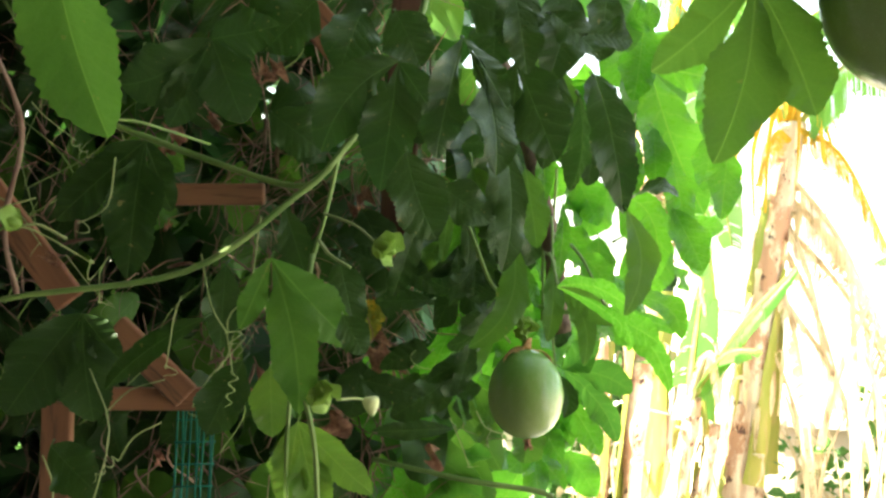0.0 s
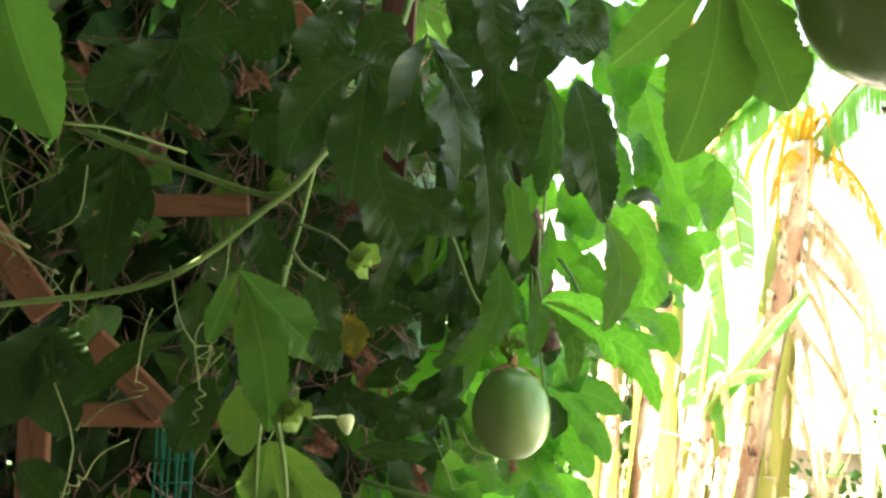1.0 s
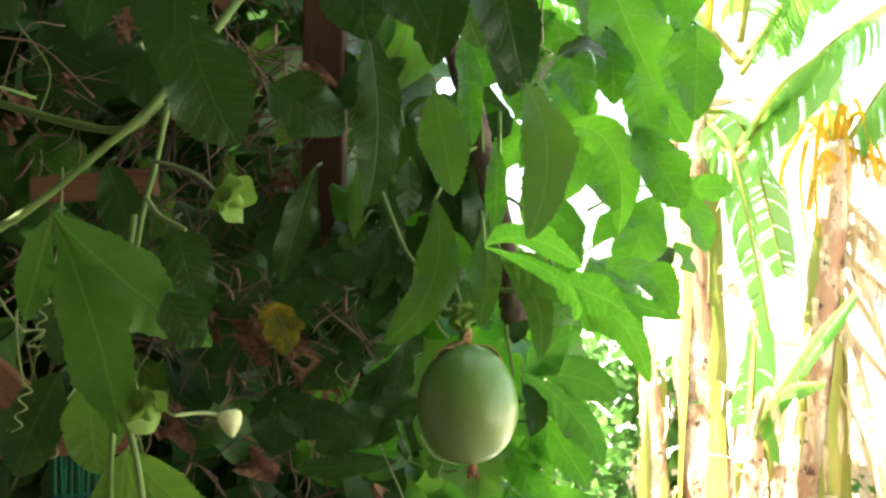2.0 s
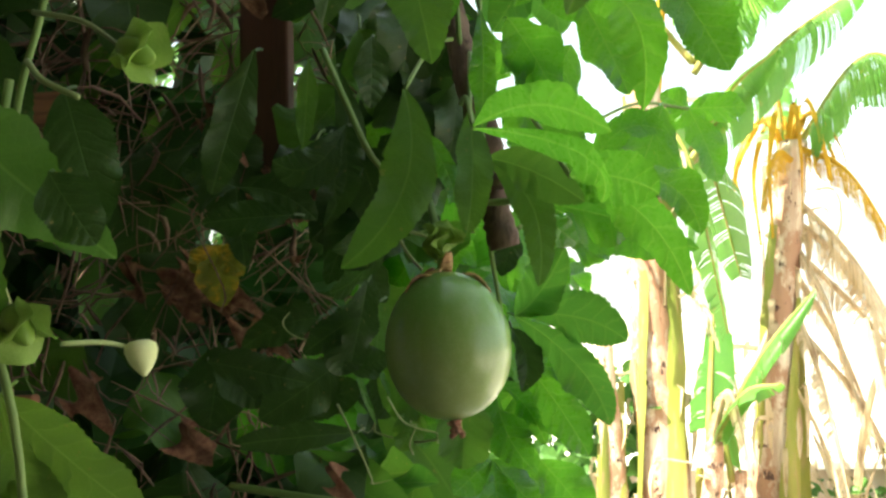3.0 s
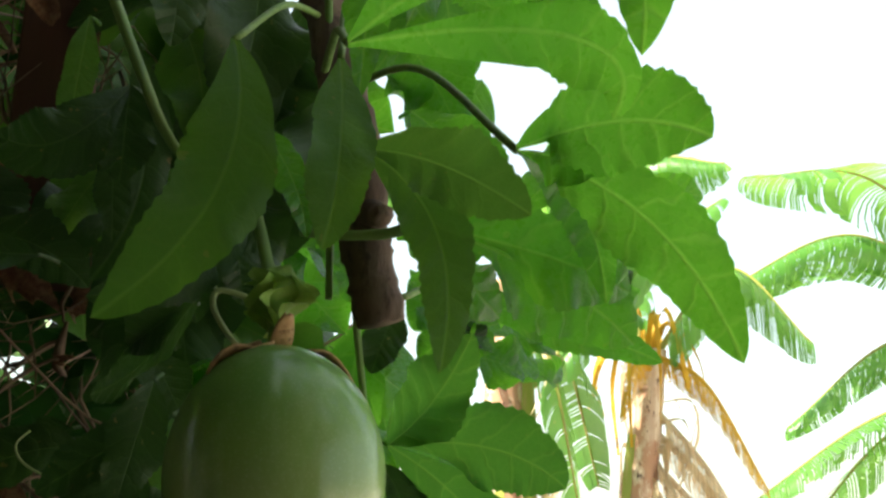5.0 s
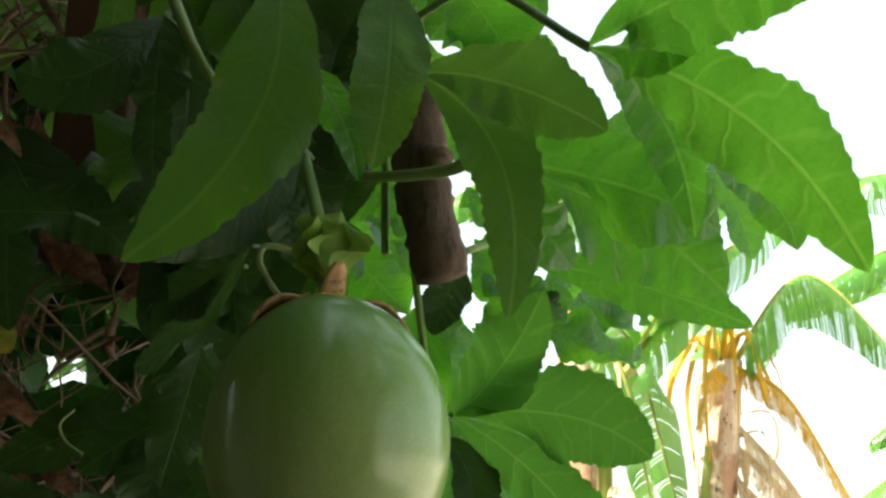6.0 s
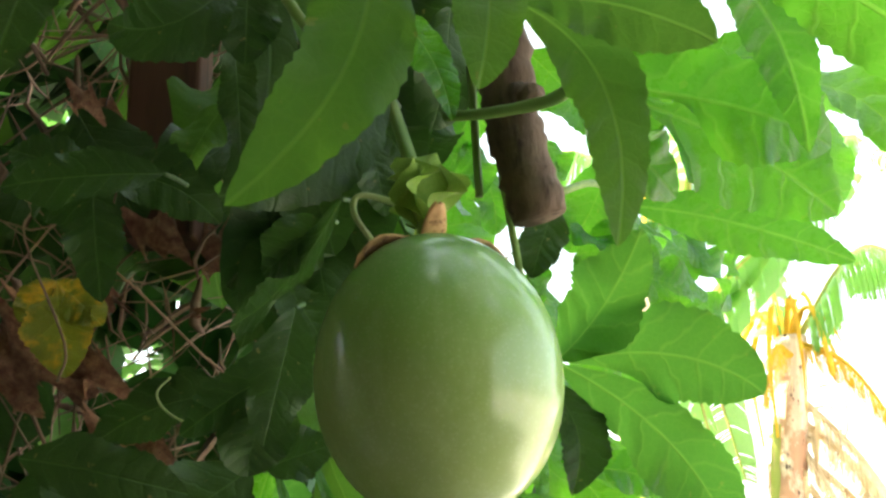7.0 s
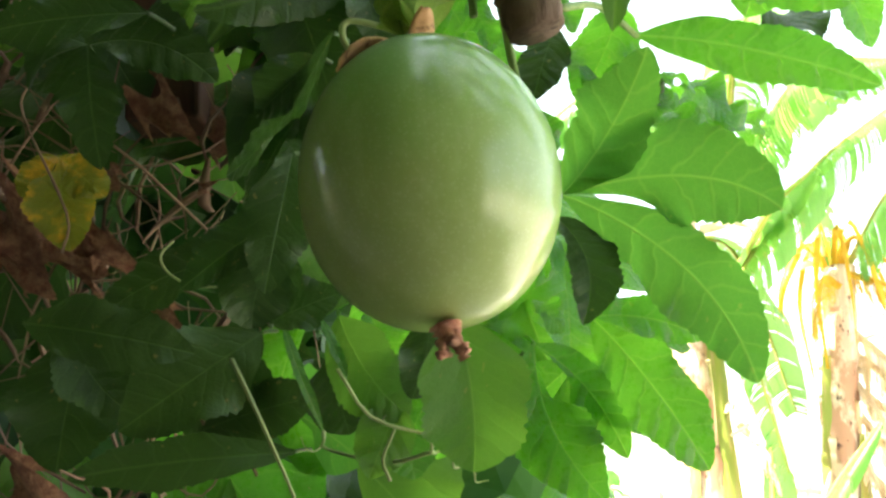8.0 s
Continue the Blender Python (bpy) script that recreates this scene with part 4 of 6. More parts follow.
palm(vine, LEAF_DARK_SHADE, (0.0606, 0.5800, 1.6561), (((0.0903, 0.5700, 1.6303), 0.0120),), facing=(0.1, -0.9, 0.3))
palm(vine, LEAF_DARK_SHADE, (0.0366, 0.5600, 1.6605), (((0.0457, 0.5500, 1.6126), 0.0120),), facing=(0.1, -0.9, 0.3))
palm(vine, LEAF_MID, (0.1090, 0.6600, 1.6876), (((0.1216, 0.6500, 1.6480), 0.0140),), facing=(0.1, -0.9, 0.3))
palm(vine, LEAF_OLIVE, (0.0614, 0.6800, 1.6436), (((0.0906, 0.6700, 1.5768), 0.0180),), facing=(0.1, -0.9, 0.3))
palm(vine, LEAF_DARK_SHADE, (0.1018, 0.6800, 1.6361), (((0.1127, 0.6700, 1.5999), 0.0140),), facing=(0.1, -0.9, 0.3))
palm(vine, LEAF, (0.1313, 0.7400, 1.6085), (((0.1462, 0.7300, 1.5531), 0.0140),), facing=(0.1, -0.9, 0.3))
palm(vine, LEAF, (0.1492, 0.8000, 1.5560), (((0.1692, 0.7900, 1.5065), 0.0140),), facing=(0.1, -0.9, 0.3))
palm(vine, LEAF_DARK_SHADE, (0.0253, 0.9300, 1.4377), (((0.0434, 0.9200, 1.4083), 0.0100),), facing=(0.2, -0.95, 0.1))
# smaller leaves behind
leaf(vine, "oval", (0.135, 0.950, 1.366), (0.167, 0.950, 1.358), mat=LEAF, roll=0, curl=.5, width=.9)
leaf(vine, "lobed", (0.125, 0.950, 1.355), (0.122, 0.950, 1.308), mat=LEAF, curl=.5, fold=.2, facing=(-0.21, -0.98, 0.03))
leaf(vine, "oval", (0.110, 0.930, 1.375), (0.120, 0.930, 1.363), mat=LEAF, roll=10, width=1.2)
leaf(vine, "oval", (0.156, 0.960, 1.437), (0.146, 0.970, 1.439), mat=LEAF, roll=0)
leaf(vine, "oval", (0.150, 0.930, 1.451), (0.164, 0.940, 1.447), mat=LEAF_DARK_SHADE, roll=30)
leaf(vine, "oval", (0.164, 0.950, 1.465), (0.178, 0.950, 1.454), mat=LEAF, roll=-20)
leaf(vine, "oval", (0.165, 1.000, 1.462), (0.209, 1.030, 1.474), mat=LEAF, roll=0)
leaf(vine, "oval", (0.165, 0.970, 1.442), (0.196, 0.980, 1.443), mat=LEAF, roll=0, width=1.1)
leaf(vine, "oval", (0.222, 1.050, 1.445), (0.197, 1.050, 1.461), mat=LEAF, roll=0)
# leaves behind those right of the fruit
leaf(vine, "oval", (0.181, 0.980, 1.460), (0.166, 0.970, 1.470), mat=LEAF, roll=0, width=1.1)
leaf(vine, "oval", (0.156, 0.950, 1.444), (0.185, 0.960, 1.437), mat=LEAF, roll=0, width=1.2)
leaf(vine, "oval", (0.193, 1.000, 1.465), (0.217, 1.020, 1.445), mat=LEAF, roll=0, width=1.2)
leaf(vine, "oval", (0.225, 1.030, 1.462), (0.213, 1.030, 1.473), mat=LEAF, roll=0, width=1.2)
leaf(vine, "oval", (0.122, 0.950, 1.433), (0.119, 0.950, 1.451), mat=LEAF, roll=0, width=1.2)
leaf(vine, "oval", (0.146, 0.980, 1.426), (0.161, 0.980, 1.439), mat=LEAF, roll=0, width=1.2)
leaf(vine, "oval", (0.149, 0.930, 1.453), (0.167, 0.940, 1.444), mat=LEAF, roll=0, width=1.1)
leaf(vine, "oval", (0.259, 1.020, 1.472), (0.243, 1.020, 1.498), mat=LEAF, roll=0, width=1.1)
leaf(vine, "oval", (0.205, 0.950, 1.474), (0.233, 0.960, 1.489), mat=LEAF_DARK_SHADE, roll=0, width=1.1)
leaf(vine, "oval", (0.129, 0.970, 1.508), (0.136, 0.970, 1.490), mat=LEAF, roll=0, width=1.2)
leaf(vine, "oval", (0.094, 0.970, 1.507), (0.102, 0.970, 1.484), mat=LEAF, roll=0, width=1.2)
leaf(vine, "oval", (0.183, 1.000, 1.480), (0.203, 1.000, 1.459), mat=LEAF, roll=0, width=1.2)
# leaves between the fruit and the lattice, shade put into the dark ones
leaf(vine, "long", (0.056, 0.920, 1.506), (0.071, 0.910, 1.463), mat=LEAF_DARK_SHADE, roll=0, width=1.3)
leaf(vine, "oval", (0.080, 0.940, 1.515), (0.073, 0.930, 1.476), mat=LEAF_DARK_SHADE, roll=0, width=1.1)
leaf(vine, "oval", (0.088, 0.910, 1.539), (0.080, 0.910, 1.490), mat=LEAF_DARK_SHADE, roll=0, width=1.0)
leaf(vine, "oval", (0.077, 0.930, 1.570), (0.063, 0.930, 1.532), mat=LEAF_DARK_SHADE, roll=0, width=1.2)
leaf(vine, "oval", (0.070, 0.940, 1.546), (0.067, 0.930, 1.495), mat=LEAF_DARK_SHADE, roll=0, width=1.1)
leaf(vine, "oval", (0.052, 0.950, 1.606), (0.045, 0.950, 1.550), mat=LEAF_DARK_SHADE, roll=0, width=1.2)
leaf(vine, "oval", (0.074, 0.930, 1.582), (0.067, 0.930, 1.515), mat=LEAF_DARK_SHADE, roll=0, width=1.1)
leaf(vine, "oval", (0.027, 0.940, 1.580), (0.041, 0.930, 1.521), mat=LEAF_OLIVE, roll=0, width=1.1)
leaf(vine, "oval", (0.049, 0.960, 1.562), (0.037, 0.960, 1.499), mat=LEAF_DARK_SHADE, roll=0, width=1.2)
leaf(vine, "oval", (0.059, 0.920, 1.602), (0.051, 0.920, 1.535), mat=LEAF_DARK_SHADE, roll=0, width=1.1)
leaf(vine, "oval", (0.049, 0.930, 1.551), (0.070, 0.920, 1.483), mat=LEAF_DARK_SHADE, roll=0, width=1.1)
leaf(vine, "oval", (0.104, 0.970, 1.537), (0.088, 0.970, 1.503), mat=LEAF, roll=0, width=1.0)
leaf(vine, "oval", (0.077, 1.000, 1.531), (0.096, 1.000, 1.493), mat=LEAF, roll=0, width=1.2)
leaf(vine, "oval", (0.103, 0.990, 1.503), (0.108, 0.990, 1.472), mat=LEAF, roll=0, width=1.1)
leaf(vine, "oval", (0.077, 0.950, 1.356), (0.065, 0.950, 1.332), mat=LEAF, roll=0, width=1.2)
leaf(vine, "oval", (0.049, 0.970, 1.380), (0.061, 0.960, 1.349), mat=LEAF, roll=0, width=1.2)
leaf(vine, "oval", (0.152, 0.950, 1.491), (0.134, 0.950, 1.453), mat=LEAF, roll=0, width=1.1)
leaf(vine, "oval", (0.133, 0.970, 1.485), (0.156, 0.970, 1.462), mat=LEAF, roll=0, width=1.2)
leaf(vine, "oval", (0.116, 0.920, 1.557), (0.130, 0.920, 1.531), mat=LEAF, roll=0, width=1.2)
leaf(vine, "oval", (-0.000, 0.930, 1.508), (-0.018, 0.930, 1.477), mat=LEAF_OLIVE, roll=0, width=.9)
leaf(vine, "oval", (0.132, 0.930, 1.460), (0.149, 0.930, 1.439), mat=LEAF, roll=0, width=1.1)
leaf(vine, "oval", (0.157, 0.940, 1.462), (0.135, 0.940, 1.439), mat=LEAF, roll=0, width=1.1)
leaf(vine, "oval", (0.076, 0.920, 1.370), (0.068, 0.920, 1.342), mat=LEAF_DARK_SHADE, roll=0, width=1.0)
leaf(vine, "oval", (0.061, 0.940, 1.344), (0.051, 0.940, 1.317), mat=LEAF_OLIVE, roll=0, width=1.1)


# ---------------------------------------------------------------- stems, tendrils, buds
def stem(pts, r0, r1, name="stem", mat=None, label="", sides=8, knots=0.05, steps=6, seed=1):
    return child(name, tube(name, pts, r0, r1, mat or STEM, steps, sides, knots, seed), vine, label)


stem([(-0.404, 0.660, 1.416), (-0.302, 0.660, 1.450), (-0.179, 0.680, 1.477), (-0.108, 0.700, 1.535), (-0.078, 0.710, 1.569), (-0.034, 0.740, 1.651), (-0.009, 0.800, 1.785)], 0.0019, 0.0029)
stem([(-0.078, 0.710, 1.569), (-0.085, 0.705, 1.524), (-0.093, 0.700, 1.478), (-0.101, 0.690, 1.359), (-0.086, 0.680, 1.204)], 0.0017, 0.0014)
stem([(-0.262, 0.740, 1.585), (-0.186, 0.740, 1.562), (-0.112, 0.720, 1.544), (-0.084, 0.710, 1.558)], 0.0026, 0.0020)
stem([(-0.091, 0.690, 1.495), (-0.094, 0.675, 1.418), (-0.077, 0.670, 1.350), (-0.067, 0.670, 1.205)], 0.0020, 0.0016)
stem([(-0.352, 0.750, 1.678), (-0.282, 0.720, 1.595), (-0.234, 0.740, 1.586), (-0.194, 0.800, 1.577)], 0.0014, 0.0010)
stem([(0.0171, 0.8200, 1.5383), (0.0357, 0.8000, 1.4955), (0.0430, 0.7950, 1.4803), (0.0500, 0.8000, 1.4718)], 0.0018, 0.0014)
stem([(0.0837, 0.8250, 1.4608), (0.0957, 0.8150, 1.4579), (0.1108, 0.8050, 1.4572), (0.1179, 0.8000, 1.4605)], 0.0015, 0.0019)
stem([(0.085, 0.86, 1.60), (0.092, 0.86, 1.50), (0.094, 0.85, 1.445)], 0.0016, 0.0012)
stem([(0.10, 0.87, 1.58), (0.101, 0.87, 1.48), (0.104, 0.86, 1.44), (0.11, 0.86, 1.40)], 0.0014, 0.0012)
stem([(0.12, 0.90, 1.28), (0.10, 0.90, 1.285), (0.04, 0.90, 1.29), (-0.05, 0.92, 1.30)], 0.0028, 0.0024)
# the cut woody stem beside the fruit
stem([(0.1116, 0.8450, 1.4367), (0.1073, 0.8450, 1.4533), (0.1040, 0.8460, 1.4704), (0.1017, 0.8500, 1.4975), (0.0944, 0.8600, 1.5274), (0.0870, 0.8700, 1.5587), (0.0742, 0.8900, 1.6072), (0.0423, 0.9200, 1.6863)], 0.0088, 0.0080, "woody_stem", BARK, "rough brown woody stem with a cut end", 12, 0.10, 8, 4)
stem([(0.1047, 0.8420, 1.4710), (0.1082, 0.8360, 1.4719), (0.1098, 0.8320, 1.4682)], 0.0055, 0.0030, "woody_spur", BARK, sides=9, knots=0.2)


def tendril(start, reach, turns, radius, seed):
    """A tendril: a straight run that ends in a coil."""
    rng = random.Random(seed)
    a, b = Vector(start), Vector(reach)
    d = (b - a).normalized()
    u = d.orthogonal().normalized()
    v = d.cross(u)
    pts = [a, a.lerp(b, 0.5) + Vector((rng.uniform(-1, 1), rng.uniform(-1, 1), rng.uniform(-1, 1))) * 0.2 * (b - a).length, b]
    for i in range(1, int(turns * 8) + 1):
        w = i * math.pi / 4
        pts.append(b + d * 0.0011 * i + (u * (math.cos(w) - 1) + v * math.sin(w)) * radius * (1 - 0.3 * i / (turns * 8)))
    child("tendril", tube("tendril", pts, 0.0007, 0.0002, TENDRIL, 3, 6), vine)


rng = random.Random(5)
for a, b, n, r in (
    ((-0.17, 0.685, 1.49), (-0.15, 0.69, 1.435), 1.5, 0.006),
    ((-0.13, 0.69, 1.52), (-0.135, 0.68, 1.455), 4, 0.0025),
    ((-0.135, 0.68, 1.46), (-0.14, 0.67, 1.41), 3, 0.003),
    ((-0.30, 0.66, 1.50), (-0.245, 0.67, 1.48), 1, 0.008),
    ((0.074, 0.930, 1.325), (0.036, 0.945, 1.328), 1.3, 0.004),
    ((0.059, 0.930, 1.316), (0.061, 0.930, 1.333), 0.5, 0.003),
    ((-0.20, 0.72, 1.36), (-0.23, 0.72, 1.33), 3, 0.003),
    ((-0.25, 0.70, 1.40), (-0.24, 0.69, 1.30), 4, 0.003),
    ((0.12, 0.60, 1.60), (0.118, 0.60, 1.565), 3, 0.003),
):
    tendril(a, b, n, r, rng.randint(0, 999))
stem([(0.0008, 0.9350, 1.3859), (-0.0099, 0.9350, 1.3869), (-0.0179, 0.9330, 1.3916), (-0.0204, 0.9320, 1.3977), (-0.0163, 0.9340, 1.4033)], 0.0005, 0.0004, "tendril", TENDRIL)
stem([(0.083, 0.855, 1.439), (0.060, 0.851, 1.446), (0.056, 0.850, 1.441), (0.061, 0.848, 1.432), (0.067, 0.843, 1.425)], 0.0010, 0.0009, "tendril", TENDRIL)


rng = random.Random(909)
for i in range(30):
    p = Vector((rng.uniform(-0.55, -0.14), rng.uniform(0.72, 0.93), rng.uniform(1.22, 1.75)))
    q = p + Vector((rng.uniform(-0.06, 0.06), rng.uniform(-0.02, 0.02), rng.uniform(-0.08, -0.02)))
    n, r = rng.choice(((0.6, 0.010), (1.2, 0.006), (3, 0.0025), (4, 0.002)))
    tendril(p, q, n, r, i)
for i in range(14):
    x, z = rng.uniform(-0.5, -0.14), rng.uniform(1.3, 1.7)
    y, a = rng.uniform(0.96, 1.03), rng.uniform(-0.9, 0.9)
    d = Vector((math.sin(a), 0.0, math.cos(a))) * rng.uniform(0.12, 0.22)
    p = Vector((x, y, z))
    stem([p - d * 0.5, p - d * 0.15 + Vector((0.012, 0.01, 0)), p + d * 0.2 - Vector((0.01, 0, 0)), p + d * 0.5], 0.0009, 0.0004, seed=i)


rng = random.Random(414)
for i in range(2):
    p = Vector((rng.uniform(0.0, 0.045), rng.uniform(0.84, 0.93), rng.uniform(1.22, 1.36)))
    q = p + Vector((rng.uniform(-0.04, 0.04), rng.uniform(-0.02, 0.02), rng.uniform(-0.05, -0.01)))
    n, r = rng.choice(((0.6, 0.008), (1.2, 0.005), (3, 0.0022)))
    tendril(p, q, n, r, 50 + i)


def bud(at, stalk, size, mat, label=""):
    """A flower bud on its stalk: blunt above, tapering to a point that hangs down."""
    a, s = Vector(at), Vector(stalk)
    ob = child("flower_bud", revolve("flower_bud", [(0.0005, -0.46 * size), (0.30 * size, -0.45 * size), (0.47 * size, -0.36 * size), (0.50 * size, -0.15 * size), (0.42 * size, 0.12 * size), (0.27 * size, 0.36 * size), (0.12 * size, 0.52 * size), (0.001, 0.58 * size)], mat, 12, 0.10), vine, label)
    ob.matrix_basis = Matrix.Translation(a) @ Vector((0.18, -0.1, -1)).to_track_quat("Z", "Y").to_matrix().to_4x4()
    inv = ob.matrix_basis.inverted()
    p = [inv @ s, inv @ (s.lerp(a, 0.5) + Vector((0, 0, 0.003))), inv @ (a + Vector((-0.3, 0, 0.25)) * size)]
    child("bud_stalk", tube("bud_stalk", p, 0.0011, 0.0009, TENDRIL, 5, 6), ob)


def leafy_bud(at, stalk, size, label):
    """A young bud wrapped in three toothed bracts."""
    a, s = Vector(at), Vector(stalk)
    d = (a - s).normalized()
    core = child("flower_bud", revolve("flower_bud", [(0.0005, -0.4 * size), (0.2 * size, -0.3 * size), (0.28 * size, 0.0), (0.16 * size, 0.3 * size), (0.001, 0.42 * size)], BRACT, 10, 0.1), vine, label)
    core.matrix_basis = Matrix.Translation(a) @ d.to_track_quat("Z", "Y").to_matrix().to_4x4()
    for k in range(3):
        w = 2.1 * k + 0.6
        o = Vector((math.cos(w), math.sin(w), 0))
        ob = child("bract", blade("heart", BRACT, -0.6, 0.2, 0.4, 3 + k, 1.1, 0.5), core)
        ob.matrix_basis = leaf_pose(o * 0.05 * size + Vector((0, 0, -0.45 * size)), o * 0.42 * size + Vector((0, 0, 0.5 * size)), 0, o)
    inv = core.matrix_basis.inverted()
    child("bud_stalk", tube("bud_stalk", [inv @ s, inv @ (s.lerp(a, 0.5) + Vector((0, 0, 0.004))), Vector((0, 0, -0.4 * size))], 0.0012, 0.0010, TENDRIL, 5, 6), core)


leafy_bud((-0.038, 0.679, 1.503), (-0.086, 0.70, 1.525), 0.022, "pale green bud in leafy bracts")
bud((-0.042, 0.704, 1.386), (-0.066, 0.68, 1.392), 0.0138, BUD, label="cream-coloured flower bud")
leafy_bud((-0.074, 0.660, 1.399), (-0.098, 0.68, 1.43), 0.022, "pale green bud in leafy bracts")
leafy_bud((-0.298, 0.66, 1.504), (-0.262, 0.67, 1.495), 0.019, "pale green bud in leafy bracts")
stem([(-0.088, 0.70, 1.505), (-0.078, 0.69, 1.495), (-0.062, 0.685, 1.487)], 0.0014, 0.0012, "tendril", TENDRIL)


# ---------------------------------------------------------------- fruit
def passion_fruit(at, radius, half, label, turn=0.0, tilt=0.0, slant=0.0):
    thing = tagged(new("passion_fruit"), label, "passion fruit", "fruits on the vine")
    thing.matrix_basis = pose(*at, tilt, slant, 0) @ pose(0, 0, 0, 0, 0, turn)
    prof = []
    for i in range(33):
        a = -math.pi / 2 + math.pi * i / 32
        prof.append((max(0.0006, radius * abs(math.cos(a)) ** 0.93), half * math.sin(a) * (1 + 0.03 * math.sin(a))))
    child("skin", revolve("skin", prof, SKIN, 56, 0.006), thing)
    top = half * 1.03
    for k in range(5):
        a = 2 * math.pi * k / 5 + 0.95
        c, s = math.cos(a), math.sin(a)
        verts, faces = [], []
        lift, upright = (0.0018, 0.0010, 0.0016, 0.0, 0.0020)[k], k == 3
        for i in range(9):
            f = i / 8
            r = 0.003 + (0.007 if upright else 0.021) * f
            z = half * math.sqrt(max(0.02, 1 - (r / radius) ** 2)) * 1.03 + 0.0012 + lift * math.sin(3 * f) * f + (0.009 * f if upright else 0) + 0.001 * math.sin(7 * f + k)
            w = (0.0040 if upright else 0.0085) * math.sin(math.pi * (0.15 + 0.8 * f)) * (1 - 0.3 * f)
            for e in (-1, -0.4, 0.3, 1):
                verts.append((c * r - s * w * e, s * r + c * w * e, z + 0.002 * abs(e) * math.sin(5 * f + k + e)))
        for i in range(8):
            for j in range(3):
                q = i * 4 + j
                faces.append((q, q + 4, q + 5, q + 1))
        me = mesh_from("sepal", verts, faces, SEPAL)
        ob = child("sepal", me, thing, "withered brown sepal")
        thick = ob.modifiers.new("thickness", "SOLIDIFY")
        thick.thickness = 0.0008
    child("peduncle", tube("peduncle", [(0, 0, top - 0.001), (0.001, 0.002, top + 0.014), (0.0, 0.008, top + 0.035), (-0.004, 0.02, top + 0.08)], 0.0030, 0.0018, STEM, 6, 8), thing)
    for k, (a, ln, out, rise) in enumerate(((-2.6, 0.021, 0.008, 0.020), (-1.2, 0.022, 0.006, 0.020), (0.2, 0.021, 0.008, 0.020), (2.0, 0.021, 0.006, 0.020))):
        ob = child("bract", blade("heart", BRACT, 0.35, 0.3, 0.9, 3 + k, 1.15, 0.7), thing, "pale green toothed bract")
        root = Vector((0.002 * math.cos(a), 0.002 * math.sin(a) + 0.002, top + 0.007))
        ob.matrix_basis = leaf_pose(root, root + Vector((out * math.cos(a), out * math.sin(a), rise)).normalized() * ln, 12 * (k - 1.5), (-math.cos(a), -math.sin(a), 0.3))
    child("withered_style", tube("withered_style", [(0, 0, -half * 0.99), (0.0003, 0, -half - 0.0012), (0.0008, -0.0005, -half - 0.0030)], 0.0030, 0.0020, NUB, 6, 10, 0.45, 3), thing, "withered reddish-brown flower remnant")
    for k in range(5):
        a, ln = k * 1.35 + 0.4, (0.0052, 0.0036, 0.0058, 0.0030, 0.0046)[k]
        c, s = math.cos(a), math.sin(a)
        child("stigma", tube("stigma", [(0.0008 + 0.0008 * c, -0.0005 + 0.0008 * s, -half - 0.0022), (0.0008 + 0.0022 * c, -0.0005 + 0.0022 * s, -half - 0.0026 - 0.45 * ln), (0.0010 + 0.0027 * c, -0.0005 + 0.0027 * s, -half - 0.0026 - 0.8 * ln), (0.0010 + 0.0034 * c, -0.0005 + 0.0034 * s, -half - 0.0026 - ln)], 0.0010, 0.0011, NUB, 4, 8, 0.5, 11 + k), thing)
    return thing


passion_fruit((0.0807, 0.813, 1.3850), 0.0315, 0.0372, "smooth pale green passion fruit with withered brown calyx", 20, -15, -4)
passion_fruit((0.167, 0.300, 1.616), 0.035, 0.041, "unripe green passion fruit hanging near the patio", 70)

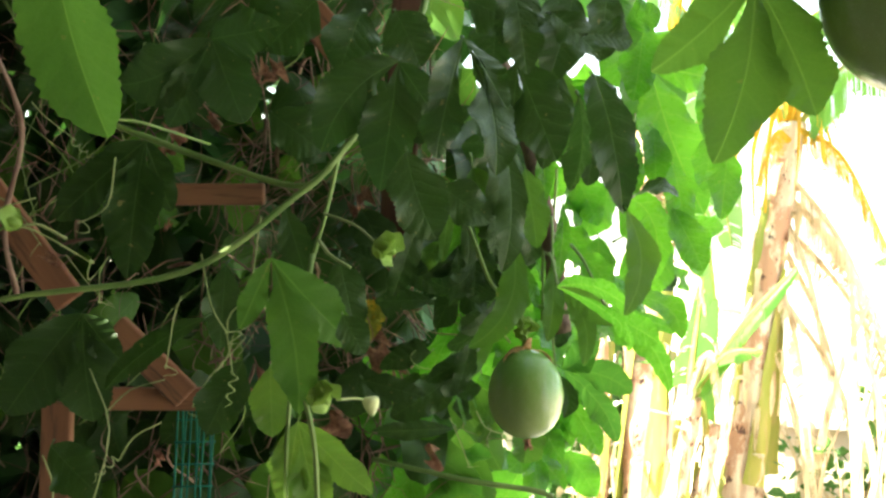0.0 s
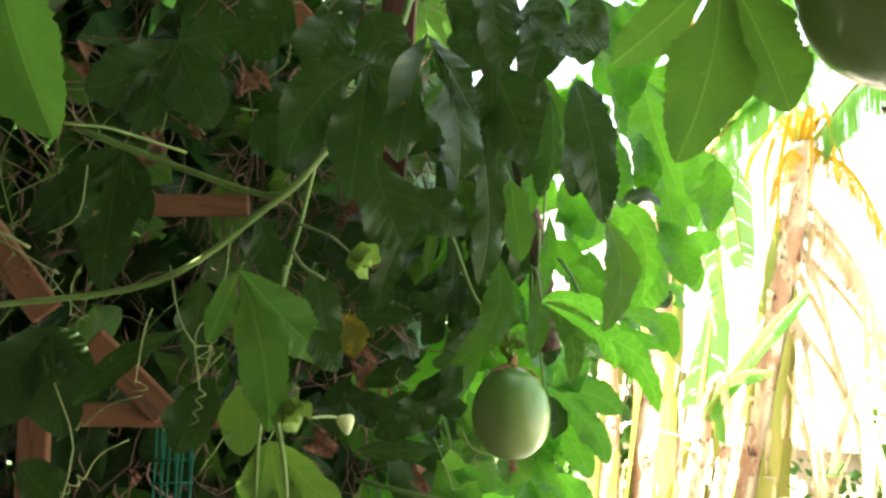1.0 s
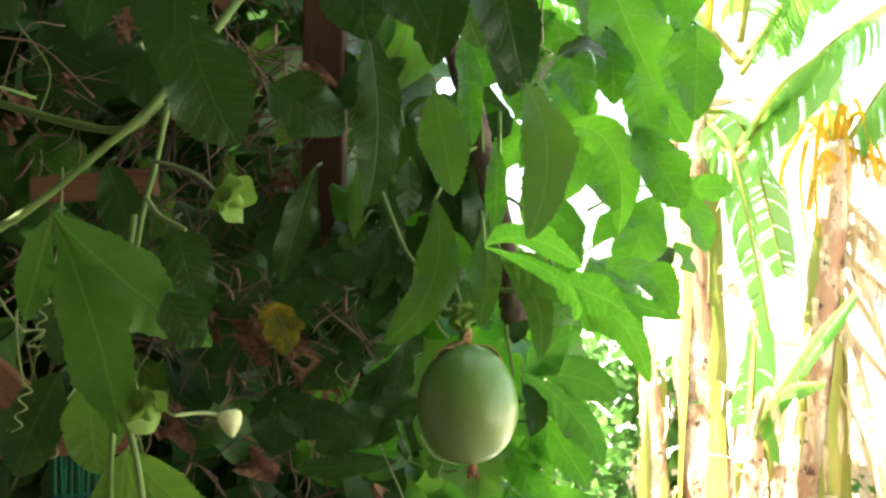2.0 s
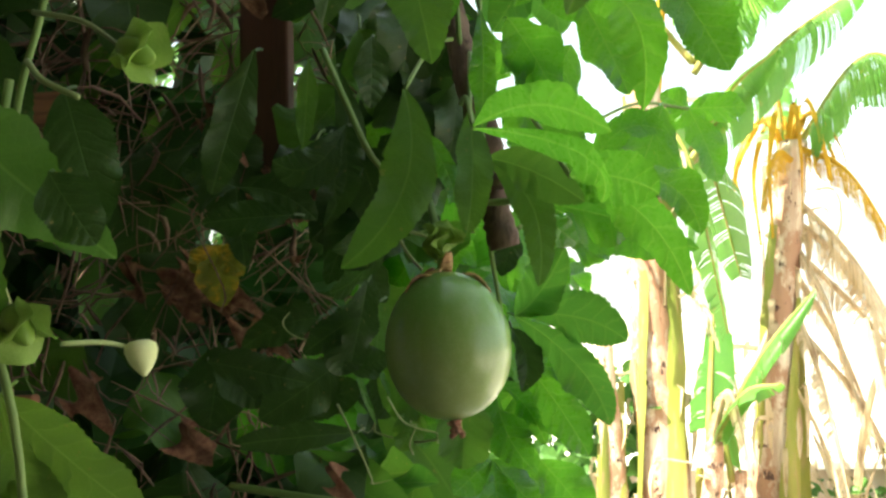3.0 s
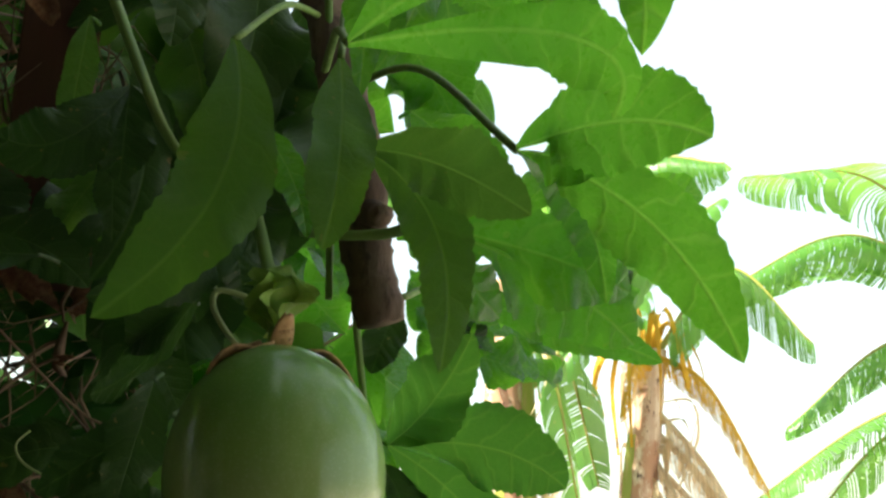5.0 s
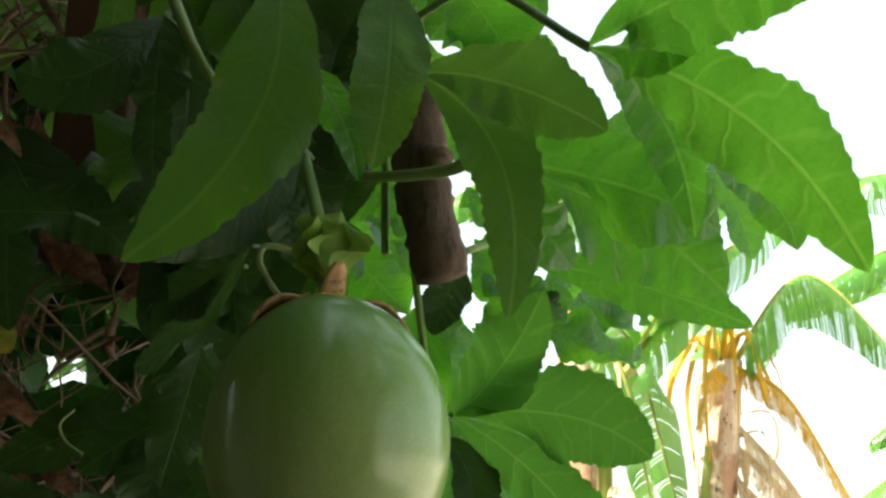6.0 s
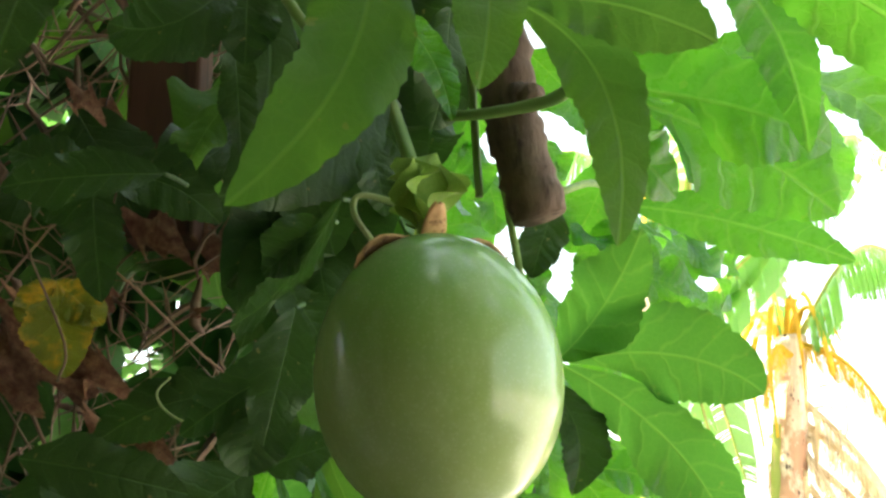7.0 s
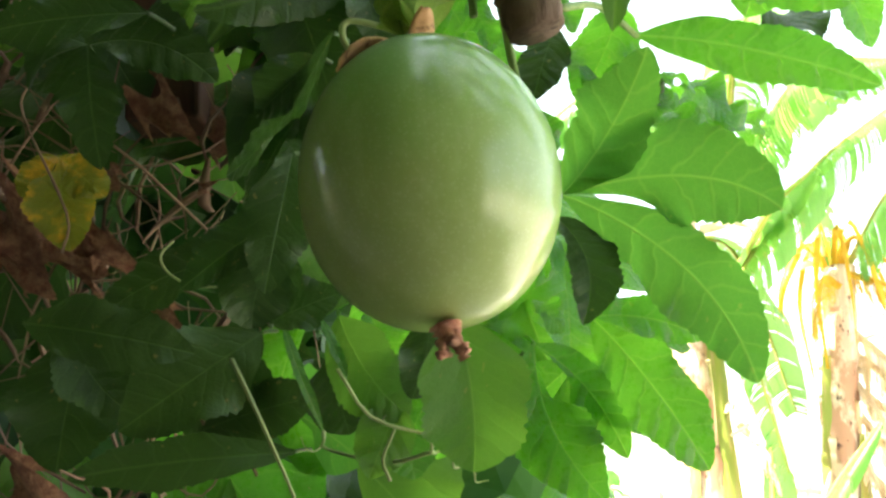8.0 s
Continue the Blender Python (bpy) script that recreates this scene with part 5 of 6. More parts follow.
# ---------------------------------------------------------------- dead leaves and dry twigs in the lattice
for at, tip, k in (
    ((-0.092, 0.995, 1.440), (-0.082, 0.985, 1.375), "wide"), ((-0.15, 1.04, 1.44), (-0.12, 1.02, 1.39), "oval"),
    ((-0.25, 0.90, 1.60), (-0.235, 0.89, 1.565), "oval"), ((-0.262, 0.895, 1.578), (-0.25, 0.89, 1.545), "oval"),
    ((-0.17, 0.92, 1.66), (-0.19, 0.90, 1.62), "lobed"), ((-0.05, 1.02, 1.40), (-0.07, 1.0, 1.35), "oval"),
    ((-0.02, 1.05, 1.50), (-0.03, 1.03, 1.44), "wide"), ((-0.10, 1.0, 1.33), (-0.06, 1.0, 1.29), "wide"),
    ((-0.16, 1.02, 1.36), (-0.19, 1.0, 1.31), "oval"), ((0.0, 1.0, 1.30), (0.03, 0.98, 1.26), "oval"),
    ((-0.042, 0.99, 1.5), (-0.033, 0.985, 1.475), "oval"),
    ((-0.055, 0.99, 1.382), (-0.041, 0.985, 1.4), "long"),
    ((-0.103, 0.99, 1.421), (-0.11, 0.985, 1.401), "lobed"),
    ((-0.017, 0.99, 1.435), (-0.028, 0.985, 1.445), "oval"),
    ((-0.058, 0.99, 1.452), (-0.059, 0.985, 1.429), "long"),
    ((-0.035, 0.99, 1.364), (-0.049, 0.985, 1.376), "lobed"),
    ((-0.251, 0.9, 1.594), (-0.251, 0.89, 1.554), "oval"),
    ((-0.157, 0.9, 1.664), (-0.163, 0.89, 1.635), "long"),
    ((-0.304, 0.9, 1.725), (-0.291, 0.89, 1.696), "lobed"),
    ((-0.219, 0.9, 1.61), (-0.197, 0.89, 1.588), "oval"),
    ((-0.173, 0.9, 1.644), (-0.144, 0.89, 1.652), "oval"),
    ((-0.269, 0.9, 1.551), (-0.245, 0.89, 1.573), "long"),
    ((-0.246, 0.9, 1.508), (-0.259, 0.89, 1.497), "lobed"),
    ((-0.36, 0.9, 1.477), (-0.339, 0.89, 1.451), "oval"),
    ((-0.245, 0.9, 1.3), (-0.245, 0.89, 1.275), "oval"),
    ((-0.123, 0.9, 1.605), (-0.132, 0.89, 1.582), "long"),
    ((-0.043, 0.9, 1.503), (-0.047, 0.89, 1.482), "lobed"),
    ((-0.074, 0.9, 1.431), (-0.067, 0.89, 1.416), "oval"),
    ((-0.058, 0.985, 1.421), (-0.067, 0.980, 1.386), "wide"),
    ((-0.074, 0.990, 1.418), (-0.058, 0.985, 1.388), "wide"),
    ((-0.091, 0.990, 1.417), (-0.094, 0.985, 1.381), "wide"),
    ((-0.032, 0.990, 1.391), (-0.043, 0.985, 1.356), "wide"),
    ((-0.041, 1.000, 1.488), (-0.033, 0.995, 1.445), "wide"),
    ((-0.078, 0.980, 1.431), (-0.062, 0.975, 1.395), "wide"),
    ((-0.093, 0.970, 1.433), (-0.066, 0.965, 1.393), "wide"),
    ((-0.054, 1.000, 1.641), (-0.035, 1.000, 1.580), "wide"),
    ((-0.33, 0.93, 1.68), (-0.31, 0.92, 1.62), "oval"), ((-0.08, 1.05, 1.56), (-0.10, 1.04, 1.50), "lobed"),
):
    at, tip = Vector(at), Vector(tip)
    leaf(vine, "heart" if k == "wide" else "oval", at, at.lerp(tip, 0.56), roll=35, mat=LEAF_DEAD, curl=0.8, fold=0.35, wave=1.8, name="dead_leaf", label="crumpled reddish-brown dead leaf")

rng = random.Random(21)
for i in range(55):
    x, z = rng.uniform(-0.75, 0.03), rng.uniform(1.15, 1.85)
    y = rng.uniform(0.93, 1.12)
    a = rng.uniform(-1.2, 1.2)
    ln = rng.uniform(0.05, 0.16)
    d = Vector((math.sin(a), rng.uniform(-0.2, 0.2), math.cos(a))) * ln
    p = Vector((x, y, z))
    bend = Vector((rng.uniform(-1, 1), rng.uniform(-1, 1), rng.uniform(-1, 1))) * 0.18 * ln
    stem([p, p + d * 0.35 + bend, p + d * 0.7 - bend, p + d], rng.uniform(0.0006, 0.0016), 0.0005, "dry_twig", DRY, sides=5, knots=0.12, steps=4, seed=i)
stem([(-0.385, 0.80, 1.66), (-0.350, 0.80, 1.58), (-0.36, 0.80, 1.50), (-0.345, 0.80, 1.44)], 0.0022, 0.0026, "dry_twig", DRY, sides=7, knots=0.15)

# ---------------------------------------------------------------- the vine's deeper leaves
KINDS = ("oval", "oval", "wide", "long", "heart", "oval")


GAPS = ((-0.098, 1.543, 0.0109), (-0.087, 1.533, 0.0085), (-0.016, 1.527, 0.0053), (-0.018, 1.515, 0.0039), (-0.052, 1.431, 0.0058), (-0.045, 1.420, 0.0053), (-0.033, 1.416, 0.0044), (-0.060, 1.437, 0.0029), (-0.069, 1.384, 0.0044), (-0.079, 1.391, 0.0029), (-0.009, 1.505, 0.0042), (0.002, 1.478, 0.0037), (-0.056, 1.442, 0.0026), (-0.091, 1.549, 0.0021))


def in_gap(p, spare=0.0):
    """Whether p lies in one of the small openings that run back through the growth, widening away from the patio."""
    k = (p.y - 0.5) / 0.5
    return any(math.hypot(p.x - 0.075 - (x - 0.075) * k, p.z - 1.365 - (z - 1.365) * k) < r * k + spare for x, z, r in GAPS)


def fill(n, lo, hi, seed, mats, size=(0.07, 0.12)):
    rng = random.Random(seed)
    for i in range(n):
        b = Vector([rng.uniform(a, c) for a, c in zip(lo, hi)])
        d = Vector((rng.uniform(-0.8, 0.8), rng.uniform(-0.7, 0.3), rng.uniform(-1.3, -0.1))).normalized() * rng.uniform(*size)
        if b.x < 0 and any(in_gap(b.lerp(b + d, f), 0.009) for f in (0.1, 0.35, 0.6, 0.85)):
            continue
        leaf(vine, KINDS[rng.randrange(6)], b, b + d, roll=rng.uniform(-40, 40), mat=mats[rng.randrange(len(mats))], curl=(0.3, 0.6, 0.9)[i % 3], fold=(0.1, 0.3)[i % 2], wave=0.5, detail=0.6)


fill(90, (-0.75, 1.04, 1.12), (0.0, 1.22, 1.95), 31, (LEAF_DARK_SHADE, LEAF_OLIVE, LEAF_DARK_SHADE))
fill(120, (-0.85, 1.18, 1.10), (0.02, 1.40, 2.05), 32, (LEAF_OLIVE, LEAF_DARK_SHADE))
fill(26, (-0.10, 1.06, 1.06), (0.13, 1.25, 1.38), 34, (LEAF_MID, LEAF_OLIVE, LEAF))
fill(8, (-0.01, 1.0, 1.56), (0.045, 1.1, 1.74), 38, (LEAF_DARK_SHADE, LEAF_OLIVE))
fill(12, (0.02, 1.02, 1.38), (0.13, 1.2, 1.54), 36, (LEAF, LEAF, LEAF_DARK_SHADE))
fill(14, (0.06, 1.0, 1.30), (0.16, 1.2, 1.48), 37, (LEAF,), (0.05, 0.08))
fill(16, (0.03, 0.95, 1.50), (0.088, 1.10, 1.60), 39, (LEAF,), (0.05, 0.07))
fill(14, (0.10, 0.90, 1.64), (0.20, 1.00, 1.78), 40, (LEAF, LEAF_MID), (0.06, 0.08))
fill(16, (0.005, 0.97, 1.43), (0.045, 1.05, 1.56), 46, (LEAF_DARK_SHADE, LEAF_OLIVE), (0.05, 0.07))
fill(40, (-0.60, 0.60, 1.76), (0.16, 0.95, 1.90), 35, (LEAF_DARK_SHADE, LEAF_OLIVE))


# dry twigs and leaf scraps caught in the lattice
def dry_tangle():
    rng = random.Random(88)
    verts, faces = [], []
    for i in range(1800):
        p = Vector((rng.uniform(-0.8, 0.0), rng.uniform(1.0, 1.14), rng.uniform(1.15, 1.95)))
        if i > 1500:
            p.x, p.z = rng.uniform(-0.22, 0.0), rng.uniform(1.36, 1.66)
        d = Vector((rng.gauss(0, 1), 0.3 * rng.gauss(0, 1), rng.gauss(0, 1.3))).normalized()
        ln, w = rng.uniform(0.02, 0.09), rng.uniform(0.0005, 0.0014)
        if i % 6 == 0:
            ln, w = rng.uniform(0.015, 0.04), rng.uniform(0.0012, 0.0028)
        u = d.cross(Vector((rng.gauss(0, 1), rng.gauss(0, 1), rng.gauss(0, 1)))).normalized() * w
        v = d.cross(u).normalized() * (w * 0.6 if i % 6 else w * 0.12)
        bend = Vector((rng.gauss(0, 1), rng.gauss(0, 1), rng.gauss(0, 1))) * 0.12 * ln
        k = len(verts)
        for f, s in ((0, 0.6), (0.35, 1), (0.7, 0.9), (1, 0.3)):
            q = p + d * ln * f + bend * math.sin(3.1 * f)
            verts += [q - u * s, q + v * s, q + u * s]
        for j in range(3):
            a = k + j * 3
            faces += [(a, a + 1, a + 4, a + 3), (a + 1, a + 2, a + 5, a + 4), (a + 2, a, a + 3, a + 5)]
    return tagged(new("dry_tangle", mesh_from("dry_tangle", verts, faces, DRY)), "tangle of dry brown twigs and leaf scraps in the lattice", "dry twigs", kind="stuff")


dry_tangle()


# dense growth on the far side of the lattice
def thicket(name, n, lo, hi, seed, mat, label, size, category, gaps=True):
    rng = random.Random(seed)
    verts, faces = [], []
    for i in range(n):
        b = Vector([rng.uniform(a, c) for a, c in zip(lo, hi)])
        q = Euler((rng.uniform(-1.2, 1.2), rng.uniform(-1.2, 1.2), rng.uniform(0, 6.28))).to_matrix()
        s = rng.uniform(*size)
        if gaps and b.x < 0 and any(in_gap(b + q @ Vector((0, f, 0)) * s, 0.006) for f in (0.1, 0.5, 0.9)):
            continue
        k = len(verts)
        for x, y, z in ((0, 0, 0), (-0.28, 0.3, 0.05), (0.28, 0.3, 0.05), (-0.30, 0.6, 0.0), (0.30, 0.6, 0.0), (0, 1.0, -0.15), (0, 0.35, -0.04), (0, 0.65, -0.05)):
            verts.append(b + q @ Vector((x, y, z)) * s)
        faces += [(k, k + 6, k + 1), (k, k + 2, k + 6), (k + 1, k + 6, k + 7, k + 3), (k + 6, k + 2, k + 4, k + 7), (k + 3, k + 7, k + 5), (k + 7, k + 4, k + 5)]
    ob = new(name, mesh_from(name, verts, faces, mat, smooth=False))
    return tagged(ob, label, category, kind="stuff")


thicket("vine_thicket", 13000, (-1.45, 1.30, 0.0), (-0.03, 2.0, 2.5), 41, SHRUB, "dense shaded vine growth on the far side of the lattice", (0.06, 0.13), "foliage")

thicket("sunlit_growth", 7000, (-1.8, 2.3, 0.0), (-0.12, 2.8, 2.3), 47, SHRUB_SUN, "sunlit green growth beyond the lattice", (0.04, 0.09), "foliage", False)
# out of view; added to keep sunlit ground from reflecting in the fruit
thicket("vine_thicket", 1800, (-1.4, 0.95, 0.0), (0.14, 1.3, 1.05), 44, SHRUB, "unseen low vine growth added to block light from the garden", (0.06, 0.13), "foliage")
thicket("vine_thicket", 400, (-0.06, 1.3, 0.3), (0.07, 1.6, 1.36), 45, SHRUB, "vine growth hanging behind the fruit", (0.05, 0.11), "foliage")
# unseen leaf layer, added overhead to keep sun and sky off the vine
thicket("vine_canopy", 8500, (-2.4, -0.3, 1.95), (-0.03, 1.15, 2.5), 43, SHRUB, "unseen leaf layer added over the lattice to shade the vine", (0.06, 0.13), "foliage")

# ---------------------------------------------------------------- banana plants in the sunny garden
def ribbon(name, pts, w0, w1, mat, rng, cup=0.2, steps=5):
    """A limp strip of dry leaf along a line."""
    line = smooth_line(pts, steps)
    verts, faces = [], []
    turn = rng.uniform(0, 3.14)
    for i, p in enumerate(line):
        f = i / (len(line) - 1)
        d = (line[min(i + 1, len(line) - 1)] - line[max(i - 1, 0)]).normalized()
        u = d.orthogonal().normalized()
        u = Matrix.Rotation(turn + 1.5 * f, 3, d) @ u
        v = d.cross(u)
        w = (w0 + (w1 - w0) * f) * (0.8 + 0.4 * rng.random())
        verts += [p - u * w, p + v * w * cup, p + u * w]
    for i in range(len(line) - 1):
        a = i * 3
        faces += [(a, a + 1, a + 4, a + 3), (a + 1, a + 2, a + 5, a + 4)]
    return mesh_from(name, verts, faces, mat)


def banana_leaf(plant, root, tip, sag, width, mat, seed, torn=0.3, name="banana_leaf", label="", droop=None):
    """A long leaf: a fleshy midrib and side strips, torn apart by the wind; places relative to the plant's foot."""
    rng = random.Random(seed)
    a, b = Vector(root), Vector(tip)
    line = smooth_line([a, a.lerp(b, 0.5) + Vector((0, 0, sag)), b], 18)
    rib = child(name, tube(name, line[::2], 0.018, 0.004, SHEATH if mat is BANANA else mat, 2, 7), plant, label)
    for sgn in (-1, 1):
        verts, faces, uvs = [], [], []
        n = 90
        drop = rng.uniform(0.25, 0.9) if droop is None else droop
        for i in range(n):
            f0, f1 = 0.12 + 0.88 * i / n, 0.12 + 0.88 * (i + 1) / n
            if rng.random() < torn:
                f1 -= 0.3 * (f1 - f0)
                drop = min(1.6, max(0.1, drop + rng.uniform(-0.25, 0.25)))
            if torn > 0.6 and rng.random() < 0.06:
                continue
            row = []
            for f in (f0, f1):
                x = f * (len(line) - 1)
                j = min(int(x), len(line) - 2)
                p = line[j].lerp(line[j + 1], x - j)
                d = (line[j + 1] - line[j]).normalized()
                out = d.cross(Vector((0, 0, 1))).normalized() * sgn
                w = width * (math.sin(math.pi * (0.06 + 0.90 * f) ** 0.8) ** 0.55)
                pts = []
                for k in range(5):
                    g = k / 4
                    ang = drop * g * 1.2
                    pts.append(p + (out * math.cos(ang) - Vector((0, 0, 1)) * math.sin(ang)) * w * g + d * w * 0.18 * g)
                row.append(pts)
            k0 = len(verts)
            verts += row[0] + row[1]
            for k in range(4):
                faces.append((k0 + k, k0 + k + 1, k0 + 6 + k, k0 + 5 + k))
                uvs += [(f0, k / 4 * 0.3), (f0, (k + 1) / 4 * 0.3), (f1, (k + 1) / 4 * 0.3), (f1, k / 4 * 0.3)]
        child("leaf_half", mesh_from("leaf_half", verts, faces, mat, uvs), rib)
    return rib


def banana_plant(at, height, radius, lean, seed, label, dry=26):
    rng = random.Random(seed)
    plant = tagged(new("banana_plant"), label, "banana plant", "banana plants")
    plant.location = at
    top = Vector((lean[0], lean[1], height))
    n, sides = 40, 18
    verts, faces = [], []
    for i in range(n):
        f = i / (n - 1)
        c = top * f + Vector((0.03 * math.sin(4 * f + seed), 0.03 * math.cos(3 * f), 0))
        r = radius * (1.15 - 0.45 * f)
        for k in range(sides):
            a = 2 * math.pi * k / sides
            w = 1 + 0.10 * math.sin(3 * a + 5 * f + seed) + 0.06 * (((i * 0.37 + k * 0.11) % 1) > 0.7)
            verts.append(c + Vector((math.cos(a), math.sin(a), 0)) * r * w)
    for i in range(n - 1):
        for k in range(sides):
            a, b = i * sides + k, i * sides + (k + 1) % sides
            faces.append((a, b, b + sides, a + sides))
    faces.append(tuple((n - 1) * sides + k for k in range(sides)))
    child("pseudostem", mesh_from("pseudostem", verts, faces, TRUNK), plant)
    for k in range(4):
        a = 2 * math.pi * k / 4 + seed
        f0, f1 = rng.uniform(0, 0.25), rng.uniform(0.6, 1.0)
        pts = [top * f + Vector((math.cos(a + f), math.sin(a + f), 0)) * radius * (1.18 - 0.42 * f) for f in (f0, (f0 + f1) / 2, f1)]
        child("sheath", ribbon("sheath", pts, radius * 0.5, radius * 0.35, SHEATH, rng, 0.5), plant, "yellow-green leaf sheath")
    for i in range(dry):
        f = rng.uniform(0.2, 1.0)
        a = rng.uniform(0, 6.28)
        o = Vector((math.cos(a), math.sin(a), 0))
        p = top * f + o * radius * (1.1 - 0.4 * f)
        ln = rng.uniform(0.08, 0.32)
        off = rng.uniform(0.01, 0.05) if i % 4 else rng.uniform(0.08, 0.2)
        pts = [p, p + o * off + Vector((0, 0, 0.01)), p + o * off * 1.2 - Vector((0, 0, ln * 0.5)), p + o * off * rng.uniform(0.3, 1.0) - Vector((0, 0, ln))]
        child("dry_strip", ribbon("dry_strip", pts, rng.uniform(0.008, 0.03), 0.006, BANANA_DRY, rng), plant)
    return plant


plant_a = banana_plant((1.63, 5.40, 0), 2.2, 0.095, (0.095, 0.0), 3, "banana plant with shaggy brown trunk and yellow withered leaves", 34)
for k in range(11):
    a = -0.4 + 6.28 * k / 11
    o = Vector((math.cos(a), math.sin(a), 0))
    rr = random.Random(60 + k)
    p = Vector((0.095, 0, 2.14))
    pts = [p, p + o * 0.12 + Vector((0, 0, 0.16 + 0.1 * rr.random())), p + o * (0.18 + 0.15 * rr.random()) + Vector((0, 0, -0.05)), p + o * (0.15 + 0.2 * rr.random()) + Vector((0, 0, -0.10 - 0.35 * rr.random()))]
    child("yellow_strip", ribbon("yellow_strip", pts, 0.018, 0.008, BANANA_YELLOW, rr), plant_a, "withered yellow leaf strip")
banana_leaf(plant_a, (0.10, -0.02, 2.12), (0.80, -0.30, 2.22), 0.42, 0.27, BANANA, 71, 0.6, droop=1.15)
banana_leaf(plant_a, (0.08, 0.05, 2.1), (0.25, 0.7, 2.75), 0.20, 0.22, BANANA, 72, 0.45)
banana_leaf(plant_a, (0.10, -0.05, 2.18), (0.55, -0.30, 1.55), 0.16, 0.13, BANANA_YELLOW, 73, 0.85, "yellow_leaf", "withered orange-yellow torn banana leaf", droop=0.9)
banana_leaf(plant_a, (0.09, -0.08, 2.10), (-0.12, -0.30, 1.85), 0.14, 0.10, BANANA_YELLOW, 74, 0.85, "yellow_leaf", "withered orange-yellow torn banana leaf", droop=0.9)
banana_leaf(plant_a, (0.09, -0.05, 1.95), (0.62, -0.20, 1.10), 0.10, 0.13, BANANA_DRY, 75, 0.7, "dry_leaf", "withered brown hanging banana leaf", droop=0.8)
for k, (z0, tip, wide) in enumerate(((1.75, (0.40, -0.15, 0.75), 0.11), (1.60, (0.58, -0.05, 0.45), 0.12), (1.85, (0.78, 0.10, 0.95), 0.12), (1.45, (0.30, -0.25, 0.30), 0.10), (1.70, (0.95, 0.05, 0.55), 0.13), (1.50, (-0.28, -0.10, 0.50), 0.09), (1.35, (0.70, -0.20, 0.20), 0.12))):
    banana_leaf(plant_a, (0.09, -0.03, z0), tip, 0.14, wide, BANANA_DRY, 110 + k, 0.8, "dry_leaf", "bleached straw-coloured hanging banana leaf", droop=0.7 + 0.1 * (k % 4))
plant_b = banana_plant((1.03, 5.0, 0), 2.4, 0.10, (-0.05, 0.0), 8, "tall banana plant with peeling pale brown trunk", 34)
child("petiole", tube("petiole", [(-0.04, 0, 2.0), (-0.02, -0.02, 2.35), (0.03, -0.03, 2.9)], 0.045, 0.02, BANANA_YELLOW, 6, 10, 0.06, 4), plant_b, "yellowing leaf stalk")
banana_leaf(plant_b, (-0.02, -0.05, 2.25), (0.22, -0.25, 1.30), 0.25, 0.20, BANANA, 101, 0.3)
banana_leaf(plant_b, (0.0, 0.05, 2.3), (0.42, 0.25, 1.55), 0.30, 0.22, BANANA, 102, 0.3)
banana_leaf(plant_b, (0.05, -0.03, 1.95), (0.940, 0.0, 2.859), 0.12, 0.24, BANANA, 81, 0.22)
banana_leaf(plant_b, (0.16, 0, 2.5), (0.95, 0.4, 3.2), 0.15, 0.26, BANANA, 85, 0.3)
banana_leaf(plant_b, (0.16, 0, 2.45), (0.75, -0.5, 2.85), 0.25, 0.22, BANANA, 82, 0.5)
banana_leaf(plant_b, (0.14, 0, 2.1), (0.46, -0.25, 2.5), 0.06, 0.13, BANANA, 86, 0.1)
banana_leaf(plant_b, (0.16, 0, 2.6), (0.15, -0.9, 2.9), 0.25, 0.22, BANANA, 83, 0.4)
banana_leaf(plant_b, (0.16, 0, 2.5), (-0.7, 0.2, 2.8), 0.35, 0.24, BANANA, 84, 0.4)
banana_leaf(plant_b, (0.10, -0.05, 1.5), (0.30, -0.2, 0.95), 0.10, 0.10, BANANA_DRY, 87, 0.7, "dry_leaf", "withered brown hanging banana leaf")
banana_plant((0.78, 5.0, 0), 1.25, 0.055, (0.02, 0.0), 13, "slender young banana plant with dry sheaths", 14)
plant_d = banana_plant((4.25, 6.1, 0), 2.5, 0.11, (-0.1, 0.0), 17, "banana plant by the garden wall", 20)
banana_leaf(plant_d, (-0.1, 0, 2.5), (-1.95, -0.1, 2.62), 0.48, 0.27, BANANA, 91, 0.6, droop=0.9)
banana_leaf(plant_d, (-0.1, 0, 2.5), (-1.95, -0.6, 3.15), 0.45, 0.28, BANANA, 92, 0.6, droop=0.8)
banana_leaf(plant_d, (-0.1, 0, 2.2), (-1.75, 0.0, 1.50), 0.18, 0.22, BANANA, 93, 0.6)
banana_leaf(plant_d, (-0.1, 0, 2.4), (-1.40, 0.2, 1.95), 0.30, 0.24, BANANA, 94, 0.6)
banana_leaf(plant_d, (-0.1, 0, 2.2), (-1.55, 0.3, 1.05), 0.30, 0.24, BANANA, 90, 0.6)
plant_e = banana_plant((1.12, 4.8, 0), 0.85, 0.05, (0.04, 0.0), 23, "young banana sucker with broad green leaves", 6)
banana_leaf(plant_e, (0.05, 0, 0.8), (0.48, -0.1, 1.48), 0.06, 0.13, BANANA, 95, 0.08)
banana_leaf(plant_e, (0.05, 0, 0.8), (0.30, -0.2, 1.10), 0.10, 0.12, BANANA, 96, 0.1)
banana_leaf(plant_e, (0.05, 0, 0.8), (0.12, 0.1, 1.5), 0.04, 0.12, BANANA, 97, 0.1)
banana_leaf(plant_e, (0.05, -0.02, 0.8), (0.19, -0.15, 0.72), 0.30, 0.07, BANANA_DRY, 98, 0.6, "dry_leaf", "withered brown hanging banana leaf")
